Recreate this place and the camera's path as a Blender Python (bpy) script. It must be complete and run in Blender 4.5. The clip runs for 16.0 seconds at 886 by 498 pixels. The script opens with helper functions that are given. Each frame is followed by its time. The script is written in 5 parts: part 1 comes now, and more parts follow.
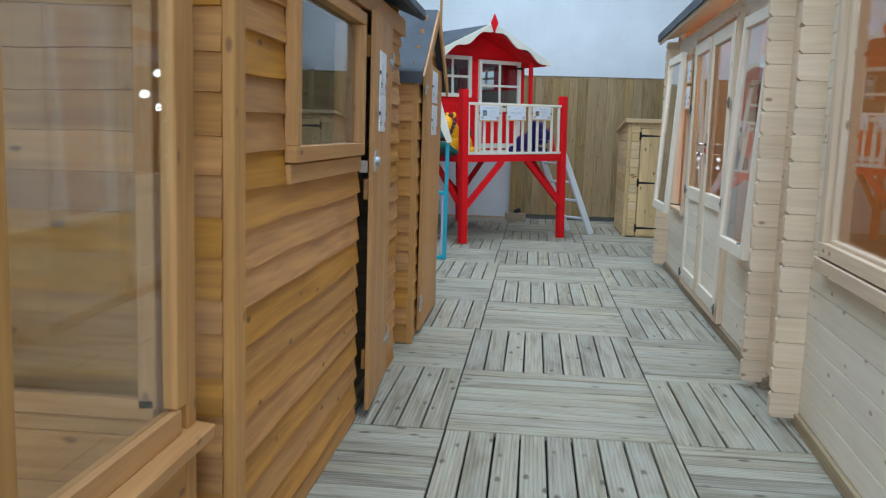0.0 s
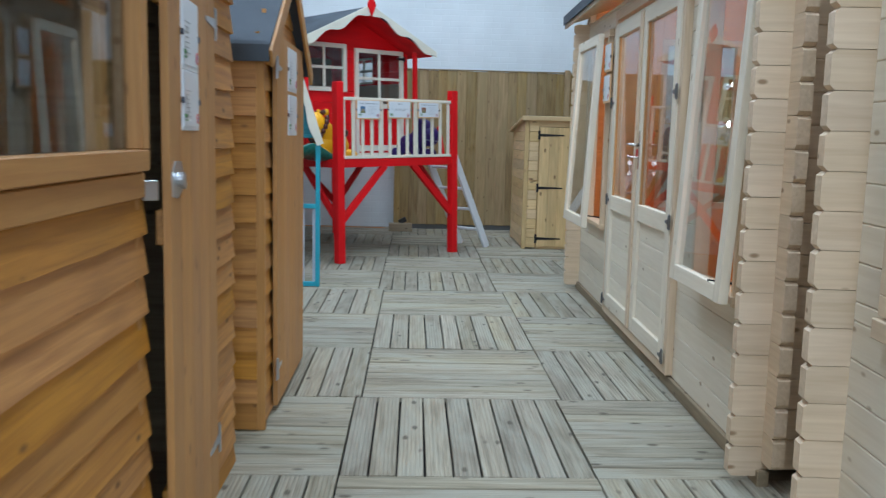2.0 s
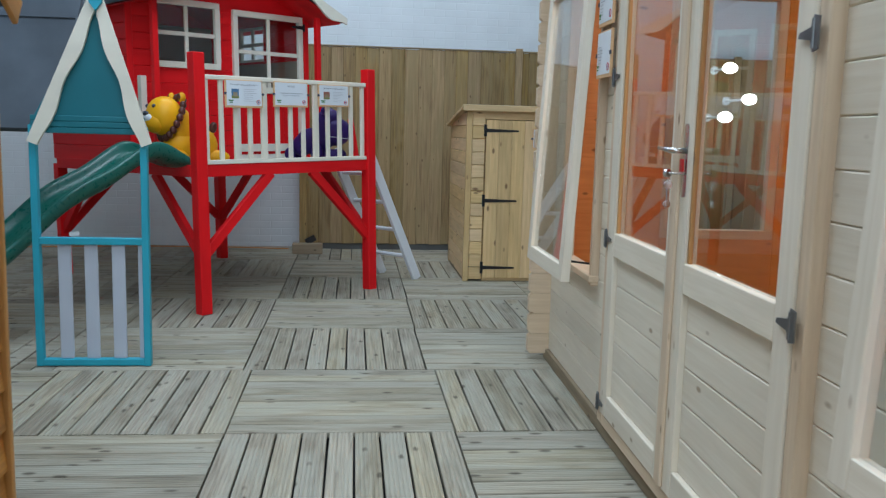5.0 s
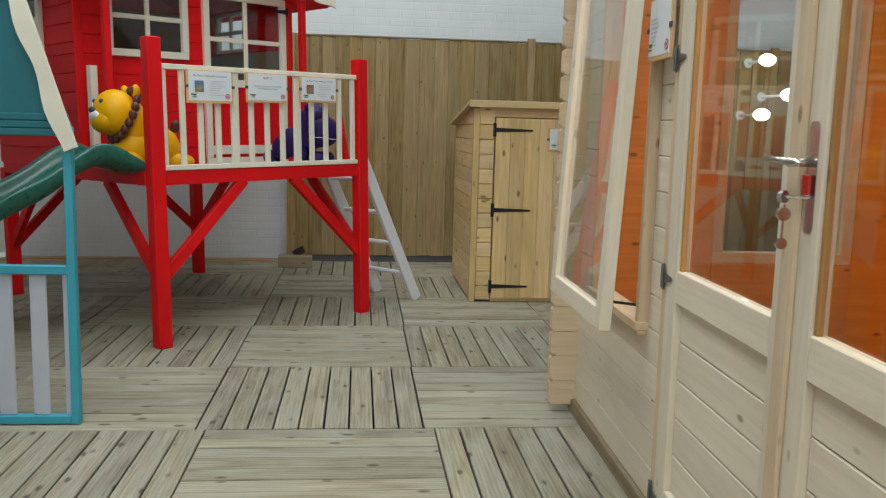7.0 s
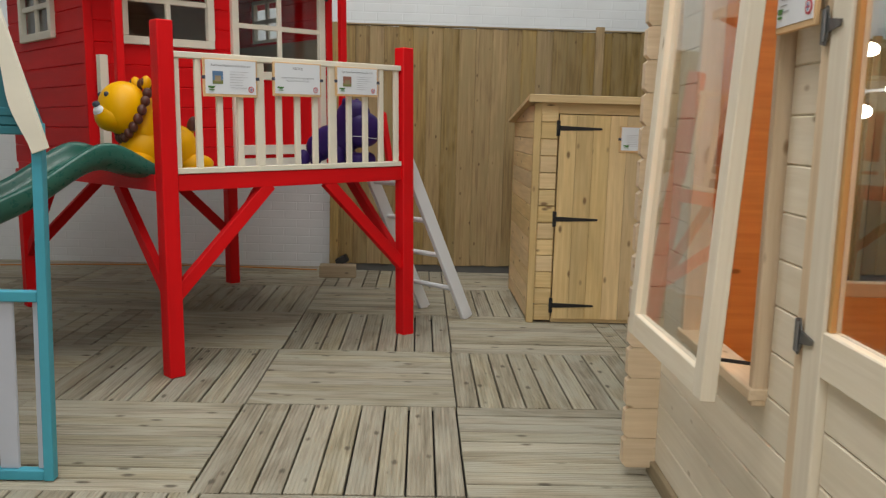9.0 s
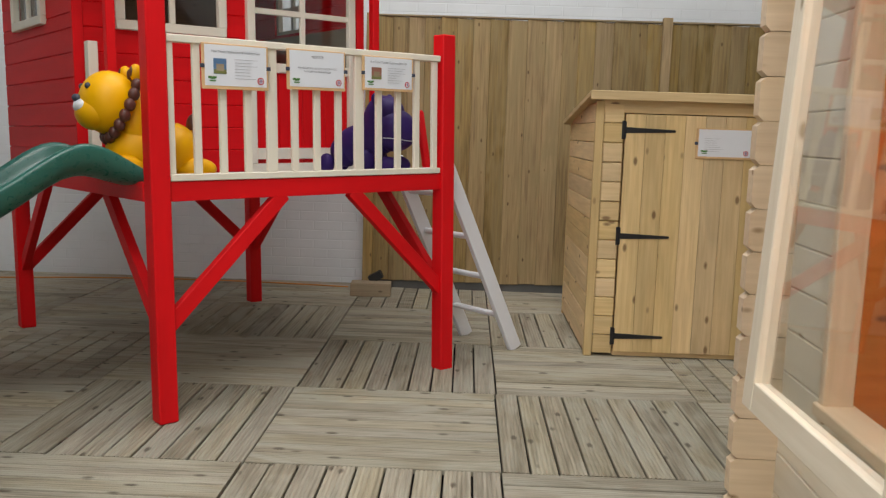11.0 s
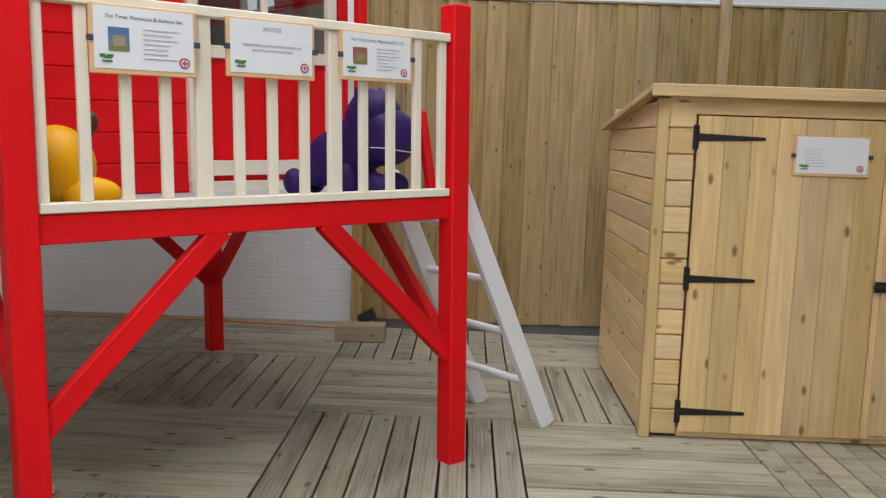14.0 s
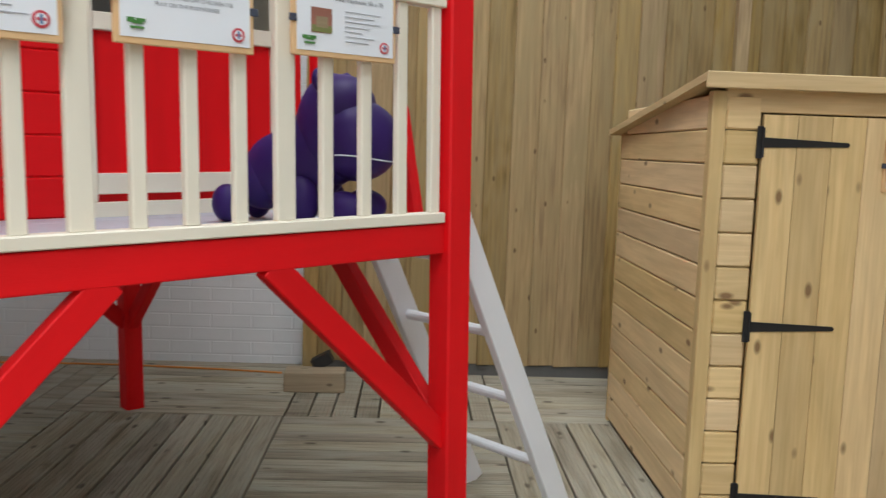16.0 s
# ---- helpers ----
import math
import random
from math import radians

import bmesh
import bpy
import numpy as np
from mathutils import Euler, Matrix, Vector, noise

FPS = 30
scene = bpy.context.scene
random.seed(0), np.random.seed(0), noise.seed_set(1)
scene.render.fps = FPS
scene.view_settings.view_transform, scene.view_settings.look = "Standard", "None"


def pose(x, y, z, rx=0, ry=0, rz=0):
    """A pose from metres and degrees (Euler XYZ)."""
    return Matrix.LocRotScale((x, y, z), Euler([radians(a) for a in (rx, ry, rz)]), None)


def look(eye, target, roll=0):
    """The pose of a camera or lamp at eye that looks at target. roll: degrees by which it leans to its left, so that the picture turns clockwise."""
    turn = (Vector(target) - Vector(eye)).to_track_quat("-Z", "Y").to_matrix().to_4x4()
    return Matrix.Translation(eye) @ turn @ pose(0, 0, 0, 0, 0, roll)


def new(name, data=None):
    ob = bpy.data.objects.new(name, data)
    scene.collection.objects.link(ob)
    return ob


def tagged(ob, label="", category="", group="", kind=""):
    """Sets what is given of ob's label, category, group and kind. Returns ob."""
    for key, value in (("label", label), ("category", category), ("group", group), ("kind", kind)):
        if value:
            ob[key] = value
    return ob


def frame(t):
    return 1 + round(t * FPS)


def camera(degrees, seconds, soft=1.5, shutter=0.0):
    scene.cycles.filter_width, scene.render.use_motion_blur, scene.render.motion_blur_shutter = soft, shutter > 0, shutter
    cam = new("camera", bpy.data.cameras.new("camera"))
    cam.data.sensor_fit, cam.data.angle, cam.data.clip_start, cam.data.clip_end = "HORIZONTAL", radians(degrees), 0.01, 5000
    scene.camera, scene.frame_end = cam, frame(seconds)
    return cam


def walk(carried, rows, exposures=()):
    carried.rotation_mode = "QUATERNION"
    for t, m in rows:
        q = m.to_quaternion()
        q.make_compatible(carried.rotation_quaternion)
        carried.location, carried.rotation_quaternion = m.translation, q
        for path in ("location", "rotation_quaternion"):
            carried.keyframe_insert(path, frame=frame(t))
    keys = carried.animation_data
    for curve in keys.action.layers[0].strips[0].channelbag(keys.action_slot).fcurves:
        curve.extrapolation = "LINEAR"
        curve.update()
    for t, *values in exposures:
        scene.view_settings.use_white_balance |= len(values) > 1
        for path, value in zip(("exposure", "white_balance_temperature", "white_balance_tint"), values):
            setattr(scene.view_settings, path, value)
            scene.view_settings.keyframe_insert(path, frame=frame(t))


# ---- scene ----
cam = camera(54.4, 16.0, soft=1.25, shutter=0.4)
PATH = [
    (0, (-0.106, 0.021, 1.257), (-0.306, 1.992, 0.986), 1.8),
    (0.5, (-0.132, 0.281, 1.255), (-0.333, 2.253, 0.986), 1.7),
    (1, (-0.159, 0.623, 1.257), (-0.298, 2.601, 0.991), 1.6),
    (1.5, (-0.17, 1.021, 1.257), (-0.205, 3.003, 0.992), 1.6),
    (2, (-0.172, 1.455, 1.25), (-0.102, 3.436, 0.988), 1.4),
    (2.5, (-0.145, 1.922, 1.229), (0.037, 3.897, 0.969), 1.4),
    (3, (-0.102, 2.373, 1.227), (0.11, 4.344, 0.965), 1.4),
    (3.5, (-0.043, 2.798, 1.238), (0.17, 4.769, 0.974), 1.5),
    (4, (0.02, 3.196, 1.255), (0.231, 5.166, 0.987), 1.5),
    (4.5, (0.074, 3.566, 1.259), (0.283, 5.537, 0.989), 1.5),
    (7, (0.225, 4.797, 1.266), (0.421, 6.768, 0.992), 1.5),
    (7.5, (0.244, 4.985, 1.267), (0.418, 6.958, 0.992), 1.6),
    (8, (0.264, 5.166, 1.27), (0.435, 7.139, 0.994), 1.6),
    (8.5, (0.294, 5.338, 1.269), (0.428, 7.314, 0.99), 1.6),
    (9, (0.327, 5.509, 1.267), (0.384, 7.488, 0.985), 1.6),
    (11.5, (0.352, 6.457, 1.233), (0.3, 8.438, 0.966), 1.8),
    (12, (0.315, 6.652, 1.239), (0.261, 8.633, 0.974), 1.8),
    (12.5, (0.306, 6.845, 1.243), (0.253, 8.827, 0.982), 1.8),
    (13, (0.306, 7.048, 1.242), (0.253, 9.031, 0.984), 1.8),
    (13.5, (0.297, 7.261, 1.238), (0.243, 9.244, 0.981), 1.8),
    (14, (0.281, 7.482, 1.235), (0.229, 9.465, 0.981), 1.9),
    (14.5, (0.239, 7.698, 1.219), (0.186, 9.682, 0.976), 2.0),
    (15, (0.191, 7.925, 1.24), (0.136, 9.908, 0.989), 1.9),
    (15.5, (0.145, 8.166, 1.234), (0.098, 10.15, 0.99), 2.0),
    (16, (0.134, 8.378, 1.217), (0.202, 10.363, 0.989), 2.0),
]
walk(cam, [(t, look(eye, target, roll)) for t, eye, target, roll in PATH],
     exposures=[(0.0, -0.08, 5550, 7), (2.0, -0.12, 5600, 7), (4.7, -0.20, 5650, 7), (7.0, -0.18, 6900, 7), (9.0, -0.16, 7500, 14), (12.5, 0.16, 7150, 17), (16.0, 0.26, 6850, 13)])

# ---- world and light ----
world = bpy.data.worlds.new("world")
world.use_nodes = True
scene.world = world
world.node_tree.nodes["Background"].inputs[0].default_value = (0.75, 0.85, 1.0, 1)
world.node_tree.nodes["Background"].inputs[1].default_value = 0.05


def area(name, at, size_x, size_y, power, color):
    d = bpy.data.lights.new(name, "AREA")
    d.shape, d.size, d.size_y, d.energy, d.color = "RECTANGLE", size_x, size_y, power, color
    ob = new(name, d)
    ob.matrix_basis = look(at, (at[0], at[1] + 0.001, at[2] - 1))
    return ob


# translucent rooflights of the hall, seen from below as soft daylight
SKY = (0.86, 0.94, 1.0)
for y, power in ((-2.0, 140), (3.0, 155), (7.0, 160), (10.6, 120)):
    area("rooflight_lamp", (-0.25, y, 5.2), 3.2, 1.6, power, SKY)
# tall daylight fill added out of view behind the walker, no entrance modelled
d = area("south_fill_lamp", (0.0, -8.6, 2.4), 9.0, 4.2, 660, SKY)
d.matrix_basis = look((0.0, -8.6, 2.4), (0.0, 0.0, 2.0))

# ---- materials ----
MATS = {}


def nodes_of(name):
    m = bpy.data.materials.new(name)
    m.use_nodes = True
    n, l = m.node_tree.nodes, m.node_tree.links
    return m, n, l, n["Principled BSDF"]


def ramp(n, stops):
    r = n.new("ShaderNodeValToRGB")
    e = r.color_ramp.elements
    e[0].position, e[0].color = stops[0][0], (*stops[0][1], 1)
    e[1].position, e[1].color = stops[-1][0], (*stops[-1][1], 1)
    for p, c in stops[1:-1]:
        x = e.new(p)
        x.color = (*c, 1)
    return r


def wood(name, light, dark, knot, rough=0.6, grain=1.0, vary=0.18, island=False, knots=True, grey=None, coat=0.0, knot_size=0.125):
    """Timber with the grain along each piece's own x."""
    m, n, l, b = nodes_of(name)
    tc = n.new("ShaderNodeTexCoord")
    if island:
        rnd = n.new("ShaderNodeNewGeometry").outputs["Random Per Island"]
    else:
        rnd = n.new("ShaderNodeObjectInfo").outputs["Random"]
    mul = n.new("ShaderNodeMath")
    mul.operation = "MULTIPLY"
    mul.inputs[1].default_value = 37.0
    l.new(rnd, mul.inputs[0])
    add = n.new("ShaderNodeVectorMath")
    l.new(tc.outputs["Object"], add.inputs[0])
    l.new(mul.outputs[0], add.inputs[1])
    mp = n.new("ShaderNodeMapping")
    mp.inputs["Scale"].default_value = (1.3, 26, 26)
    l.new(add.outputs[0], mp.inputs[0])
    fine = n.new("ShaderNodeTexNoise")
    fine.inputs["Scale"].default_value = 2.2
    fine.inputs["Detail"].default_value = 7
    fine.inputs["Distortion"].default_value = 0.5
    l.new(mp.outputs[0], fine.inputs["Vector"])
    mp2 = n.new("ShaderNodeMapping")
    mp2.inputs["Scale"].default_value = (1.1, 4.5, 4.5)
    l.new(add.outputs[0], mp2.inputs[0])
    big = n.new("ShaderNodeTexNoise")
    big.inputs["Scale"].default_value = 1.4
    big.inputs["Detail"].default_value = 3
    big.inputs["Distortion"].default_value = 1.2
    l.new(mp2.outputs[0], big.inputs["Vector"])
    col = ramp(n, [(0.5 - 0.22 / grain, dark), (0.5 + 0.15 / grain, light)])
    l.new(fine.outputs[0], col.inputs[0])
    hs = n.new("ShaderNodeHueSaturation")
    l.new(col.outputs[0], hs.inputs["Color"])
    # broad patches and each piece's own tone
    v1 = n.new("ShaderNodeMapRange")
    v1.inputs[1].default_value, v1.inputs[2].default_value = 0.3, 0.7
    v1.inputs[3].default_value, v1.inputs[4].default_value = 1 - vary * 0.7, 1 + vary * 0.7
    l.new(big.outputs[0], v1.inputs[0])
    v2 = n.new("ShaderNodeMapRange")
    v2.inputs[3].default_value, v2.inputs[4].default_value = 1 - vary, 1 + vary
    l.new(rnd, v2.inputs[0])
    vm = n.new("ShaderNodeMath")
    vm.operation = "MULTIPLY"
    l.new(v1.outputs[0], vm.inputs[0])
    l.new(v2.outputs[0], vm.inputs[1])
    l.new(vm.outputs[0], hs.inputs["Value"])
    other = n.new("ShaderNodeMath")
    other.operation = "FRACT"
    seven = n.new("ShaderNodeMath")
    seven.operation = "MULTIPLY"
    seven.inputs[1].default_value = 7.31
    l.new(rnd, seven.inputs[0])
    l.new(seven.outputs[0], other.inputs[0])
    v3 = n.new("ShaderNodeMapRange")
    v3.inputs[3].default_value, v3.inputs[4].default_value = 1 - vary * 0.6, 1 + vary * 0.6
    l.new(other.outputs[0], v3.inputs[0])
    l.new(v3.outputs[0], hs.inputs["Saturation"])
    v4 = n.new("ShaderNodeMapRange")
    v4.inputs[3].default_value, v4.inputs[4].default_value = 0.5 - vary * 0.02, 0.5 + vary * 0.012
    l.new(other.outputs[0], v4.inputs[0])
    l.new(v4.outputs[0], hs.inputs["Hue"])
    out = hs.outputs[0]
    if grey:
        mx = n.new("ShaderNodeMix")
        mx.data_type = "RGBA"
        mr = n.new("ShaderNodeMapRange")
        mr.inputs[1].default_value, mr.inputs[2].default_value = 0.42, 0.66
        mr.inputs[3].default_value, mr.inputs[4].default_value = 0.0, 0.75
        l.new(big.outputs[0], mr.inputs[0])
        l.new(mr.outputs[0], mx.inputs[0])
        l.new(out, mx.inputs[6])
        mx.inputs[7].default_value = (*grey, 1)
        out = mx.outputs[2]
    if knots:
        mp3 = n.new("ShaderNodeMapping")
        mp3.inputs["Scale"].default_value = (5.2, 11.0, 11.0)
        l.new(add.outputs[0], mp3.inputs[0])
        vo = n.new("ShaderNodeTexVoronoi")
        vo.inputs["Scale"].default_value = 1.0
        vo.inputs["Randomness"].default_value = 1.0
        l.new(mp3.outputs[0], vo.inputs["Vector"])
        kr = n.new("ShaderNodeMapRange")
        kr.inputs[1].default_value, kr.inputs[2].default_value = knot_size * 0.48, knot_size
        kr.inputs[3].default_value, kr.inputs[4].default_value = 0.85, 0.0
        l.new(vo.outputs["Distance"], kr.inputs[0])
        mx = n.new("ShaderNodeMix")
        mx.data_type = "RGBA"
        l.new(kr.outputs[0], mx.inputs[0])
        l.new(out, mx.inputs[6])
        mx.inputs[7].default_value = (*knot, 1)
        out = mx.outputs[2]
    l.new(out, b.inputs["Base Color"])
    rr = n.new("ShaderNodeMapRange")
    rr.inputs[3].default_value, rr.inputs[4].default_value = rough - 0.1, rough + 0.12
    l.new(fine.outputs[0], rr.inputs[0])
    l.new(rr.outputs[0], b.inputs["Roughness"])
    b.inputs["Coat Weight"].default_value = coat
    bump = n.new("ShaderNodeBump")
    bump.inputs["Strength"].default_value = 0.35
    bump.inputs["Distance"].default_value = 0.002
    l.new(fine.outputs[0], bump.inputs["Height"])
    l.new(bump.outputs[0], b.inputs["Normal"])
    MATS[name] = m
    return m


def paint(name, color, rough=0.45, vary=0.06, bump_scale=60, bump=0.12, metal=0.0, wear=None, stretch=(1, 1, 1), spec=0.5):
    m, n, l, b = nodes_of(name)
    tc = n.new("ShaderNodeTexCoord")
    mp = n.new("ShaderNodeMapping")
    mp.inputs["Scale"].default_value = stretch
    l.new(tc.outputs["Object"], mp.inputs[0])
    big = n.new("ShaderNodeTexNoise")
    big.inputs["Scale"].default_value = 2.3
    big.inputs["Detail"].default_value = 5
    l.new(mp.outputs[0], big.inputs["Vector"])
    fine = n.new("ShaderNodeTexNoise")
    fine.inputs["Scale"].default_value = bump_scale
    fine.inputs["Detail"].default_value = 4
    l.new(mp.outputs[0], fine.inputs["Vector"])
    lo = tuple(c * (1 - vary * 1.6) for c in color)
    hi = tuple(min(1, c * (1 + vary)) for c in color)
    r = ramp(n, [(0.3, lo), (0.7, hi)])
    l.new(big.outputs[0], r.inputs[0])
    out = r.outputs[0]
    if wear:
        w = n.new("ShaderNodeMapRange")
        w.inputs[1].default_value, w.inputs[2].default_value = 0.62, 0.72
        w.inputs[3].default_value, w.inputs[4].default_value = 0.0, 0.6
        l.new(fine.outputs[0], w.inputs[0])
        mx = n.new("ShaderNodeMix")
        mx.data_type = "RGBA"
        l.new(w.outputs[0], mx.inputs[0])
        l.new(out, mx.inputs[6])
        mx.inputs[7].default_value = (*wear, 1)
        out = mx.outputs[2]
    l.new(out, b.inputs["Base Color"])
    rr = n.new("ShaderNodeMapRange")
    rr.inputs[3].default_value, rr.inputs[4].default_value = max(0.05, rough - 0.12), rough + 0.12
    l.new(fine.outputs[0], rr.inputs[0])
    l.new(rr.outputs[0], b.inputs["Roughness"])
    b.inputs["Metallic"].default_value = metal
    b.inputs["Specular IOR Level"].default_value = spec
    bp = n.new("ShaderNodeBump")
    bp.inputs["Strength"].default_value = bump
    bp.inputs["Distance"].default_value = 0.002
    l.new(fine.outputs[0], bp.inputs["Height"])
    l.new(bp.outputs[0], b.inputs["Normal"])
    MATS[name] = m
    return m


def glass_mat(name, tint=(0.95, 0.97, 0.97)):
    m, n, l, b = nodes_of(name)
    n.remove(b)
    tr = n.new("ShaderNodeBsdfTransparent")
    tr.inputs[0].default_value = (*tint, 1)
    gl = n.new("ShaderNodeBsdfGlossy")
    gl.inputs["Roughness"].default_value = 0.01
    lw = n.new("ShaderNodeLayerWeight")
    lw.inputs["Blend"].default_value = 0.5
    pw = n.new("ShaderNodeMath")
    pw.operation = "POWER"
    pw.inputs[1].default_value = 5.0
    l.new(lw.outputs["Facing"], pw.inputs[0])
    mu = n.new("ShaderNodeMath")
    mu.operation, mu.use_clamp = "MULTIPLY_ADD", True
    mu.inputs[1].default_value, mu.inputs[2].default_value = 0.957, 0.043
    l.new(pw.outputs[0], mu.inputs[0])
    mx = n.new("ShaderNodeMixShader")
    l.new(mu.outputs[0], mx.inputs[0])
    l.new(tr.outputs[0], mx.inputs[1])
    l.new(gl.outputs[0], mx.inputs[2])
    l.new(mx.outputs[0], n["Material Output"].inputs[0])
    MATS[name] = m
    return m


DECK = wood("deck_timber", (0.385, 0.345, 0.258), (0.205, 0.18, 0.125), (0.075, 0.06, 0.04), 0.75, 1.0, 0.2, grey=(0.35, 0.34, 0.278), knot_size=0.17)
DECKFAR = wood("deck_timber_far", (0.385, 0.345, 0.258), (0.205, 0.18, 0.125), (0.075, 0.06, 0.04), 0.75, 1.0, 0.2, island=True, grey=(0.35, 0.34, 0.278), knot_size=0.17)
OAK = wood("golden_cladding", (0.52, 0.25, 0.052), (0.34, 0.145, 0.028), (0.13, 0.055, 0.015), 0.6, 0.95, 0.13)
OAKTRIM = wood("golden_trim", (0.52, 0.275, 0.085), (0.39, 0.18, 0.046), (0.20, 0.09, 0.03), 0.55, 0.8, 0.08)
PALE = wood("pale_spruce", (0.73, 0.58, 0.41), (0.60, 0.45, 0.29), (0.26, 0.15, 0.07), 0.55, 0.8, 0.06)
PALEWASH = wood("whitened_spruce", (0.81, 0.735, 0.60), (0.71, 0.625, 0.48), (0.34, 0.24, 0.13), 0.55, 0.7, 0.05)
INNER = wood("orange_spruce", (0.74, 0.34, 0.085), (0.62, 0.25, 0.05), (0.22, 0.08, 0.02), 0.5, 0.8, 0.08)
STORE = wood("treated_pine", (0.73, 0.54, 0.285), (0.60, 0.42, 0.20), (0.17, 0.08, 0.03), 0.6, 0.9, 0.15, knot_size=0.16)
FENCE = wood("fence_timber", (0.39, 0.268, 0.118), (0.205, 0.135, 0.056), (0.10, 0.055, 0.02), 0.7, 0.95, 0.25, grey=(0.30, 0.225, 0.11), knot_size=0.10)
BEARER = wood("bearer_timber", (0.34, 0.27, 0.17), (0.24, 0.18, 0.11), (0.10, 0.07, 0.04), 0.75)
RED = paint("red_paint", (0.74, 0.006, 0.010), 0.55, 0.10, 90, 0.2, stretch=(0.6, 3, 3), spec=0.22)
CREAM = paint("cream_paint", (0.80, 0.76, 0.64), 0.5, 0.05, 80, 0.15, stretch=(0.6, 3, 3))
WHITE = paint("white_paint", (0.79, 0.82, 0.86), 0.5, 0.04, 80, 0.12)
TEAL = paint("teal_paint", (0.015, 0.16, 0.20), 0.5, 0.08, 80, 0.12)
AQUA = paint("turquoise_paint", (0.04, 0.36, 0.48), 0.5, 0.08, 80, 0.12)
GREENP = paint("green_plastic", (0.016, 0.135, 0.105), 0.3, 0.05, 40, 0.03)
YELLOWP = paint("yellow_plastic", (0.88, 0.44, 0.003), 0.45, 0.04, 40, 0.03, spec=0.3)
BROWNP = paint("brown_plastic", (0.10, 0.03, 0.02), 0.45, 0.1, 40, 0.1)
PURPLEP = paint("purple_plastic", (0.032, 0.012, 0.115), 0.5, 0.06, 40, 0.03, spec=0.25)
IRON = paint("black_iron", (0.015, 0.015, 0.016), 0.5, 0.2, 120, 0.25, spec=0.4)
ZINC = paint("zinc_plate", (0.55, 0.57, 0.60), 0.35, 0.15, 60, 0.2, metal=0.9)
HINGEGREY = paint("dull_zinc", (0.20, 0.20, 0.20), 0.4, 0.2, 60, 0.2, metal=0.7)
CHROME = paint("satin_nickel", (0.62, 0.60, 0.58), 0.22, 0.05, 40, 0.03, metal=1.0)
FELT = paint("roof_felt", (0.075, 0.09, 0.11), 0.85, 0.25, 220, 0.8)
def masonry(name, color):
    """White paint over brickwork, its courses faintly raised."""
    m = paint(name, color, 0.7, 0.04, 30, 0.3)
    n, l = m.node_tree.nodes, m.node_tree.links
    tc = n.new("ShaderNodeTexCoord")
    sep = n.new("ShaderNodeSeparateXYZ")
    l.new(tc.outputs["Object"], sep.inputs[0])
    add = n.new("ShaderNodeMath")
    l.new(sep.outputs[0], add.inputs[0])
    l.new(sep.outputs[1], add.inputs[1])
    com = n.new("ShaderNodeCombineXYZ")
    l.new(add.outputs[0], com.inputs[0])
    l.new(sep.outputs[2], com.inputs[1])
    br = n.new("ShaderNodeTexBrick")
    br.inputs["Scale"].default_value = 1.0
    br.inputs["Brick Width"].default_value, br.inputs["Row Height"].default_value = 0.225, 0.075
    br.inputs["Mortar Size"].default_value, br.inputs["Mortar Smooth"].default_value = 0.006, 0.6
    br.inputs["Color1"].default_value = br.inputs["Color2"].default_value = (1, 1, 1, 1)
    br.inputs["Mortar"].default_value = (0, 0, 0, 1)
    l.new(com.outputs[0], br.inputs["Vector"])
    bp = n.new("ShaderNodeBump")
    bp.inputs["Strength"].default_value, bp.inputs["Distance"].default_value = 0.45, 0.004
    l.new(br.outputs["Color"], bp.inputs["Height"])
    old = n["Principled BSDF"].inputs["Normal"].links[0].from_node
    l.new(old.outputs[0], bp.inputs["Normal"])
    l.new(bp.outputs[0], n["Principled BSDF"].inputs["Normal"])
    return m


WALLW = masonry("white_masonry", (0.74, 0.78, 0.80))
DARK = paint("dark_ground", (0.03, 0.028, 0.025), 0.9, 0.3, 30, 0.5)
CONC = paint("grey_concrete", (0.11, 0.11, 0.105), 0.85, 0.15, 30, 0.5)
CEIL = paint("pale_sheeting", (0.68, 0.70, 0.72), 0.7, 0.05, 20, 0.2)
PAPER = paint("white_paper", (0.78, 0.82, 0.87), 0.35, 0.02, 60, 0.02)
CARD = paint("tan_frame", (0.74, 0.48, 0.25), 0.5, 0.1, 60, 0.1)
INK = paint("dark_ink", (0.05, 0.06, 0.09), 0.5, 0.1, 60, 0.02)
INKSOFT = paint("grey_ink", (0.42, 0.44, 0.48), 0.5, 0.1, 60, 0.02)
LOGORED = paint("red_print", (0.55, 0.06, 0.08), 0.5, 0.1, 60, 0.02)
LOGOGREEN = paint("green_print", (0.06, 0.22, 0.05), 0.5, 0.1, 60, 0.02)
LOGOBLUE = paint("blue_print", (0.10, 0.22, 0.40), 0.5, 0.3, 60, 0.02)
LAMINATE = paint("olive_print", (0.20, 0.22, 0.07), 0.4, 0.1, 60, 0.02)
CABLE = paint("orange_cable", (0.65, 0.22, 0.03), 0.45, 0.05, 40, 0.02)
BRICKRED = paint("brown_print", (0.35, 0.14, 0.10), 0.5, 0.3, 60, 0.02)
PAPERBLUE = paint("pale_blue_paint", (0.50, 0.54, 0.62), 0.5, 0.05, 60, 0.1)
REDTAPE = paint("red_tape", (0.62, 0.02, 0.02), 0.4, 0.05, 40, 0.02)
GLASS = glass_mat("pane_glass")

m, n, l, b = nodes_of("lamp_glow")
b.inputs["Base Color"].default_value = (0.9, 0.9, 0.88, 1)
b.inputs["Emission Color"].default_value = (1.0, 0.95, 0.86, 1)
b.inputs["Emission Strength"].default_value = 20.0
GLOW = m

